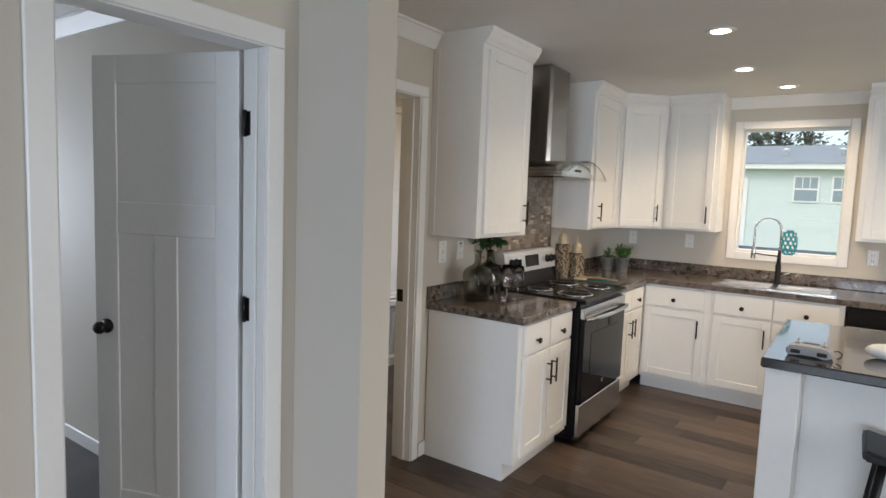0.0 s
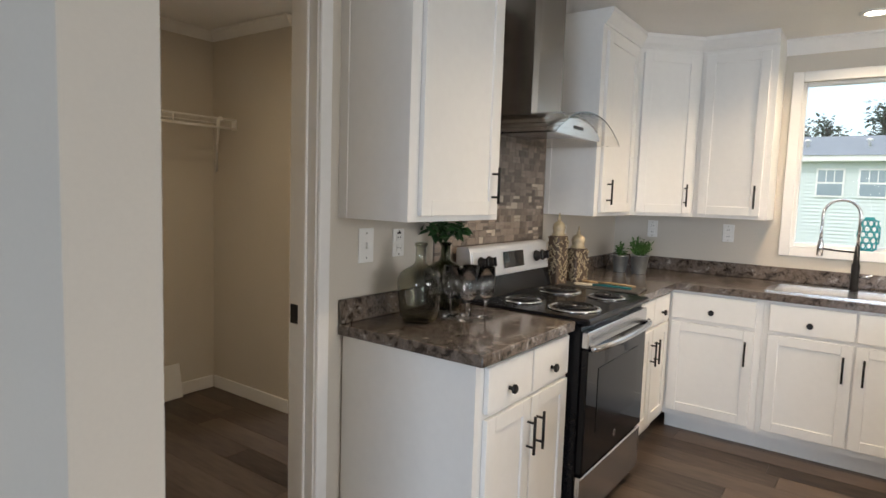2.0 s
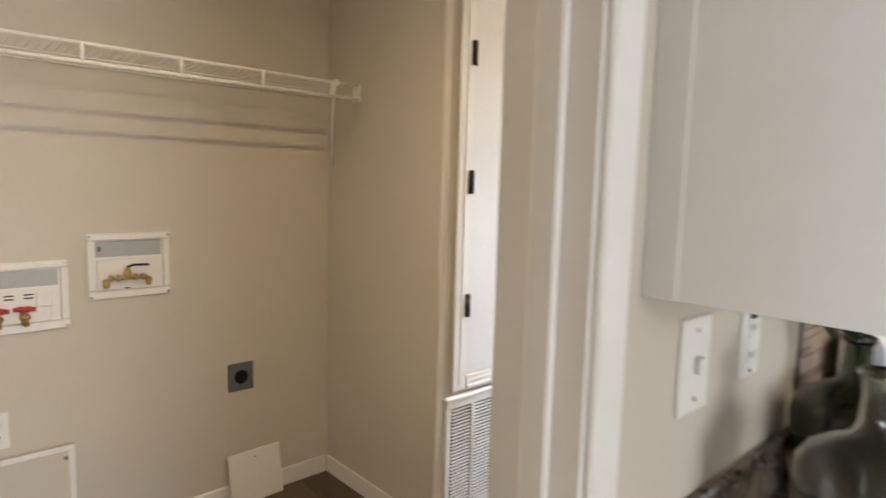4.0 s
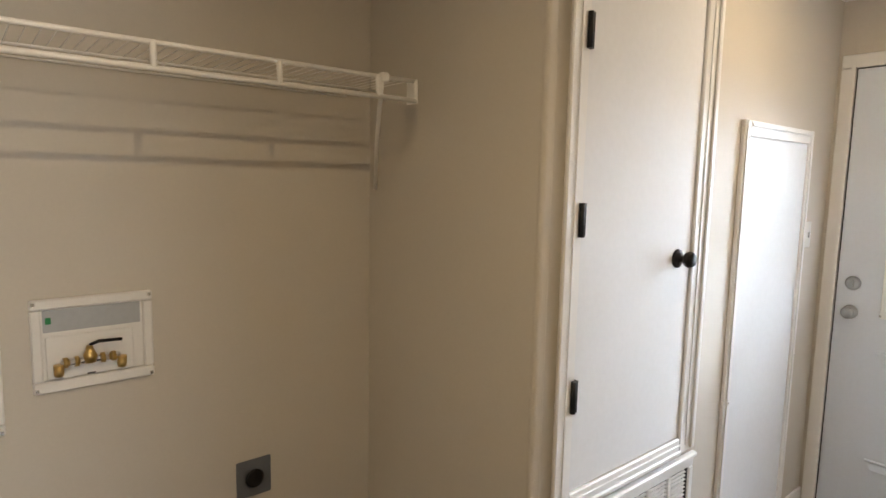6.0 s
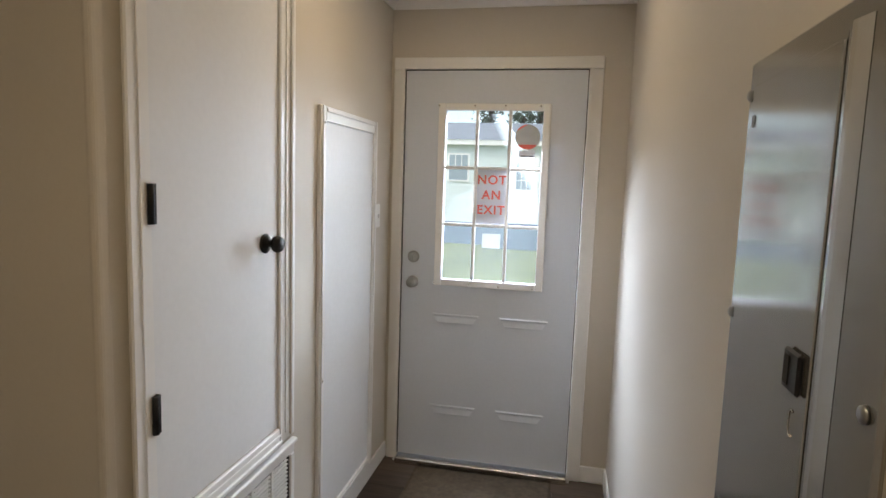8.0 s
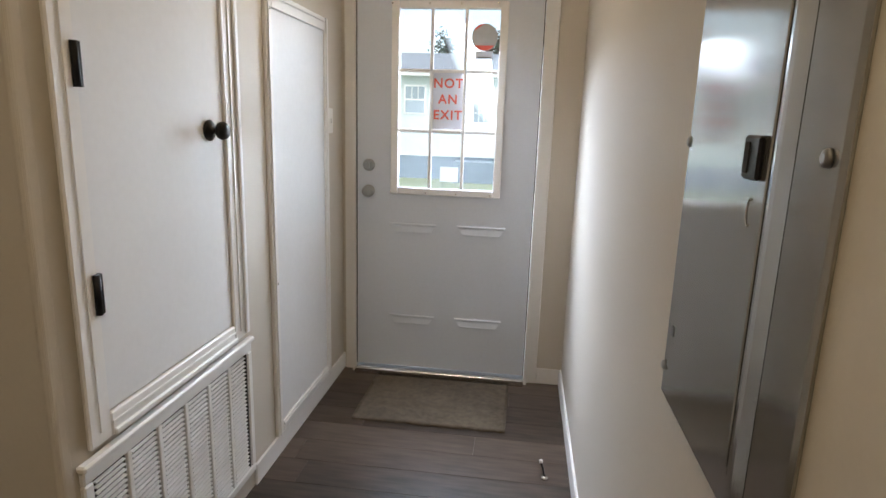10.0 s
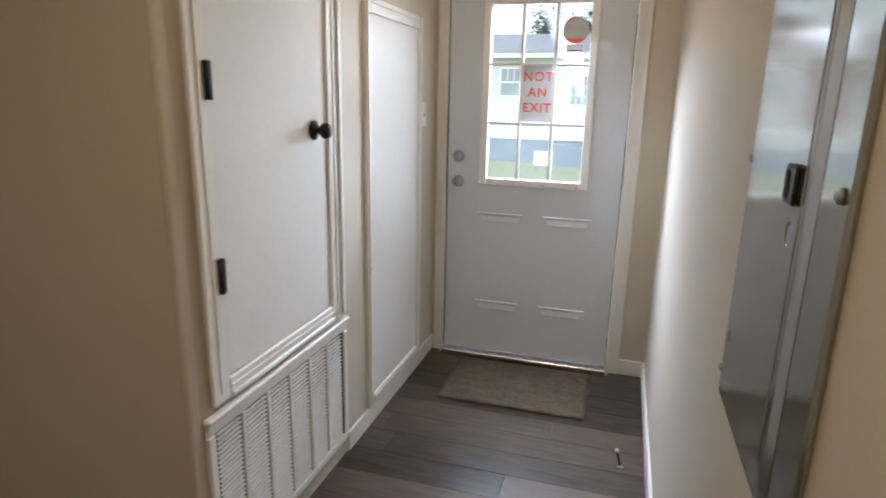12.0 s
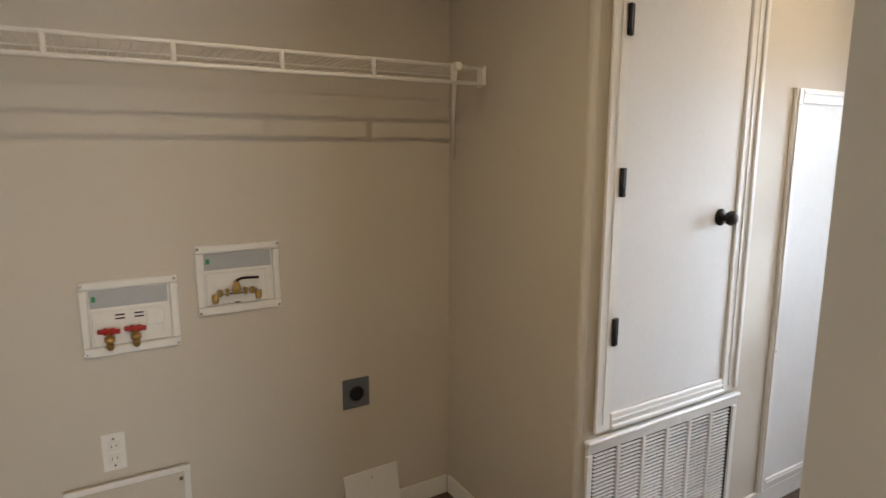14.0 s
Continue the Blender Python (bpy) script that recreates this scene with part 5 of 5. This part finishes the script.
part("cable", tube(bmesh.new(), [(0.084, 0.02, 0.03), (0.10, 0.015, 0.036), (0.115, 0.0, 0.03), (0.112, -0.015, 0.016), (0.098, -0.02, 0.01)], 0.0025, 6), BLACK, rc)
wg = thing("white_device", 0.66, 4.60, 0.9145, "white rounded device on the island top", "device")
bm = bmesh.new()
bmesh.ops.create_uvsphere(bm, u_segments=24, v_segments=14, radius=1.0, matrix=Matrix.LocRotScale((0, 0, 0.032), None, (0.075, 0.05, 0.032)))
for f in bm.faces:
    f.smooth = True
part("shell", bm, PLASTIC, wg)
part("arm", tube(bmesh.new(), [(0.05, 0.02, 0.04), (0.10, 0.05, 0.06), (0.13, 0.06, 0.062)], 0.008, 8), PLASTIC, wg)

# ---- outdoors ----
GRASS = material("mown_grass", (0.23, 0.26, 0.115), 0.9, grain=8, amount=0.3, blotch=0.3, bump=0.5)
SIDING = material("pale_green_vinyl_siding", (0.61, 0.67, 0.65), 0.55, amount=0.03, per="island", spread=0.02, bump=0.03)
SHINGLE = material("grey_roof_shingle", (0.24, 0.26, 0.29), 0.9, grain=20, amount=0.2, bump=0.3)
SKIRT = material("blue_grey_skirting", (0.17, 0.22, 0.28), 0.7, amount=0.1, bump=0.1)
DARKPANE = material("dark_window_pane", (0.26, 0.32, 0.36), 0.05, bump=0, coat=0.5)
FOLIAGE = see_through(material("far_foliage", (0.10, 0.12, 0.085), 0.8, grain=4, amount=0.4, per="island", spread=0.4, bump=0.0), 0.5)
BARK = material("bark", (0.10, 0.075, 0.055), 0.9, bump=0.4)
GROUND = -0.78
solid("ground", boxes((-400, 400, -400, 400, GROUND - 0.3, GROUND)), GRASS, "flat mown green lawn", "ground", kind="structure")


def house(x0, x1, y, siding, label, windows, door_x=None):
    """A single-storey prefabricated house with lapped siding, skirting, eave and low roof."""
    h = thing("house", (x0 + x1) / 2, y, GROUND, label, "house", "neighbouring houses")
    cx = (x0 + x1) / 2
    floor_z, eave = 0.82, 3.62
    part("wall", boxes((x0 - cx, x1 - cx, 0.03, 4.2, floor_z, eave)), siding, h)
    bm = bmesh.new()
    n = 24
    for k in range(n):
        z = floor_z + (eave - floor_z) * k / n
        prism(bm, [(0.03, z), (-0.004, z), (0.022, z + (eave - floor_z) / n), (0.03, z + (eave - floor_z) / n)], "x", x0 - cx, x1 - cx)
    tagged(part("siding", bm, siding, h, "lapped horizontal siding boards"), kind="stuff")
    part("skirting", boxes((x0 - cx, x1 - cx, 0.05, 4.2, 0.0, floor_z)), SKIRT, h)
    part("fascia", boxes((x0 - cx - 0.2, x1 - cx + 0.2, -0.25, 0.02, eave - 0.02, eave + 0.16)), TRIM, h)
    part("roof", prism(bmesh.new(), [(-0.28, eave + 0.16), (2.1, eave + 0.98), (4.5, eave + 0.16)], "x", x0 - cx - 0.25, x1 - cx + 0.25), SHINGLE, h)
    for vx in (x0 - cx + 1.8, -0.4, 1.3, x1 - cx - 2.2):
        part("roof_vent", lathe(bmesh.new(), [(0.05, 0), (0.05, 0.18), (0.10, 0.19), (0.10, 0.24), (0.02, 0.27)], 12, vx, 0.75, eave + 0.5), TRIM, h)
    for wx0, wx1, wz0, wz1 in windows:
        w = part("window", boxes((wx0 - cx, wx1 - cx, -0.035, 0.0, wz0 - GROUND, wz1 - GROUND)), TRIM, h, "white-framed sash window")
        mid = (wz0 + wz1) / 2 - GROUND
        for a, b in ((wz0 - GROUND + 0.06, mid - 0.03), (mid + 0.03, wz1 - GROUND - 0.06)):
            part("pane", boxes((wx0 - cx + 0.06, wx1 - cx - 0.06, -0.042, -0.036, a, b)), DARKPANE, w)
        for k in (1, 2):
            gx = wx0 - cx + 0.06 + (wx1 - wx0 - 0.12) * k / 3
            part("muntin", boxes((gx - 0.012, gx + 0.012, -0.047, -0.043, mid + 0.03, wz1 - GROUND - 0.06)), TRIM, w)
    if door_x is not None:
        dx = door_x - cx
        d = part("door", boxes((dx, dx + 1.05, -0.04, 0.0, floor_z + 0.02, floor_z + 2.45)), TRIM, h, "white house door with a paned light")
        part("pane", boxes((dx + 0.25, dx + 0.80, -0.05, -0.041, floor_z + 1.25, floor_z + 2.2)), DARKPANE, d)
        for k in (1, 2):
            part("muntin", boxes((dx + 0.25 + 0.1833 * k - 0.012, dx + 0.25 + 0.1833 * k + 0.012, -0.056, -0.051, floor_z + 1.25, floor_z + 2.2)), TRIM, d)
            part("muntin", boxes((dx + 0.25, dx + 0.80, -0.055, -0.0505, floor_z + 1.25 + 0.3167 * k - 0.012, floor_z + 1.25 + 0.3167 * k + 0.012)), TRIM, d)
        part("stoop", boxes((dx - 0.3, dx + 1.4, -1.0, -0.06, 0.0, floor_z - 0.1)), SKIRT, h)
    return h


house(-14.0, 11.0, 25.5, SIDING, "pale green prefabricated house with grey roof and dark skirting", [(-6.25, -5.45, 1.5, 2.52), (-9.3, -8.4, 1.5, 2.52), (-1.53, -0.74, 1.68, 2.60), (-0.40, 0.39, 1.68, 2.60), (3.0, 3.8, 1.68, 2.60)], -3.98)
yard = thing("yard_sign", -4.15, 22.3, GROUND, "small white yard sign on the lawn", "sign")
part("board", boxes((-0.28, 0.28, 0, 0.02, 0.25, 0.70)), PAPER, yard)
for sx in (-0.2, 0.2):
    part("leg", boxes((sx - 0.012, sx + 0.012, 0.001, 0.019, 0.0, 0.25)), SATIN, yard)


def tree(x, y, height, spread_, seed, label):
    t = thing("tree", x, y, GROUND, label, "tree", "trees behind the houses")
    r = random.Random(seed)
    trunk, crown_ = bmesh.new(), bmesh.new()
    tube(trunk, [(0, 0, 0), (0.1, 0, height * 0.4), (0.0, 0.1, height * 0.95)], 0.16, 7)
    for k in range(26):
        z = height * (0.35 + 0.62 * k / 25)
        a = k * 2.4 + r.uniform(-0.4, 0.4)
        reach = spread_ * (1.05 - 0.8 * k / 25) * r.uniform(0.6, 1.1)
        tip = Vector((reach * math.cos(a), reach * math.sin(a), z + r.uniform(-0.3, 0.5)))
        tube(trunk, [(0, 0, z - 0.3), tip * 0.5 + Vector((0, 0, z * 0.5)), tip], 0.035, 5)
        for j in range(46):
            p = Vector((0, 0, z)).lerp(tip, r.uniform(0.3, 1.05)) + Vector((r.gauss(0, 0.28), r.gauss(0, 0.28), r.gauss(0, 0.2)))
            leaf(crown_, p, (r.uniform(-1, 1), r.uniform(-1, 1), r.uniform(-0.6, 0.6)), r.uniform(0.18, 0.34), r.uniform(0.09, 0.16), r.uniform(-1, 1))
    part("trunk", trunk, BARK, t)
    tagged(part("crown", crown_, FOLIAGE, t), kind="stuff")


for i, (tx, ty, th, ts) in enumerate([(-6.7, 40, 6.9, 1.9), (-5.0, 43, 6.9, 2.0), (-3.8, 41, 7.2, 2.3), (-2.4, 43, 6.9, 2.1), (0.2, 42, 7.6, 1.9), (4.5, 46, 6.5, 2.4)]):
    tree(tx, ty, th, ts, 30 + i, "loosely branched tree behind the houses")

# ---- mosaic backsplash ----
MORTAR = material("brown_mortar", (0.20, 0.17, 0.145), 0.9, grain=150, bump=0.3)
TILE_P = material("mosaic_tile", (0.215, 0.175, 0.145), 0.3, grain=60, amount=0.25, blotch=12, per="object", spread=0.42, bump=0.1)
TILE_R = material("mosaic_tile_rest", (0.215, 0.175, 0.145), 0.3, grain=60, amount=0.25, blotch=12, per="island", spread=0.42, bump=0.1)
TILE_L = material("pale_mosaic_tile", (0.52, 0.45, 0.37), 0.3, grain=60, amount=0.15, per="object", spread=0.12, bump=0.1)
splash = solid("backsplash", boxes((RANGE + 0.0005, RANGE + 0.004, 4.80, 5.852, 0.916, CEILING - 0.092)), MORTAR, "brown stone and glass mosaic backsplash behind the range", "backsplash")
tile_sizes = [(0.036, 0.034), (0.068, 0.034), (0.050, 0.0165), (0.068, 0.0165)]
tile_data = {}
for pale in (0, 1):
    for k, (tw, th) in enumerate(tile_sizes):
        bm = boxes((0.0, 0.005, 0.0, tw - 0.0014, 0.0, th - 0.0014), bevel=0.0009)
        tile_data[pale, k] = mesh("tile", bm, TILE_L if pale else TILE_P)
rest, placed = bmesh.new(), 0
r = random.Random(11)
z = 0.92
while z < CEILING - 0.12:
    y = 4.802
    while y < 5.845:
        k = r.choice((0, 0, 1, 1, 2, 3))
        tw, th = tile_sizes[k]
        tw = min(tw, 5.850 - y)
        rowsz = [z] if th > 0.02 else [z, z + 0.0172]
        for zz in rowsz:
            pale = r.random() < 0.10
            near = 1.15 < z < 1.48 and y > 4.86 and placed < 300 and tw == tile_sizes[k][0]
            if near:
                ob = new("tile", tile_data[int(pale), k])
                ob.parent = splash
                ob.location = (RANGE + 0.004, y, zz)
                placed += 1
            elif tw > 0.006 and (z > 1.1 or y < 4.96):
                v = [rest.verts.new((RANGE + 0.004 + dx, y + dy, zz + dz)) for dx in (0.0, 0.005) for dy, dz in ((0, 0), (tw - 0.002, 0), (tw - 0.002, th - 0.002), (0, th - 0.002))]
                for f in ((4, 5, 6, 7), (0, 1, 5, 4), (1, 2, 6, 5), (2, 3, 7, 6), (3, 0, 4, 7)):
                    rest.faces.new([v[q] for q in f])
        y += tw
    z += 0.0346
tagged(part("tiles_beyond", rest, TILE_R, splash, "brown mosaic tiles"), kind="stuff")

# ---- floor planks ----
floor_ob = bpy.data.objects["floor"]
PW, PL = 0.152, 1.22
plank_data = {}


def plank_mesh(length, mat):
    key = (round(length, 2), mat.name)
    if key not in plank_data:
        plank_data[key] = mesh("plank", boxes((0.0004, length - 0.0004, 0.0004, PW - 0.0004, -0.0055, 0.0), bevel=0.0007), mat)
    return plank_data[key]


rest = bmesh.new()
count = 0
for row in range(int((7.06 + 3.0) / PW) + 1):
    y0 = NORTH - (row + 1) * PW
    x = -3.60 - ((row * 0.37 + 0.21 * (row % 3)) % 1.0) * PL
    while x < 3.6:
        a, b = max(x, -3.60), min(x + PL, 3.6)
        inside = not (b < -1.45 and y0 < 3.0)
        if b - a > 0.03 and inside:
            if y0 > 2.5 and a < 0.6 and count < 300:
                ob = new("plank", plank_mesh(b - a, PLANK_ONE))
                ob.parent = floor_ob
                ob.location = (a, y0, 0.0)
                count += 1
            else:
                a2 = max(a, -1.42) if y0 < 2.95 else a
                if b - a2 > 0.03:
                    box(rest, a2 + 0.0008, b - 0.0008, y0 + 0.0008, y0 + PW - 0.0008, -0.0055, 0.0)
        x += PL
tagged(part("planks_beyond", rest, PLANK_REST, floor_ob, "grey-brown vinyl planks"), kind="stuff")
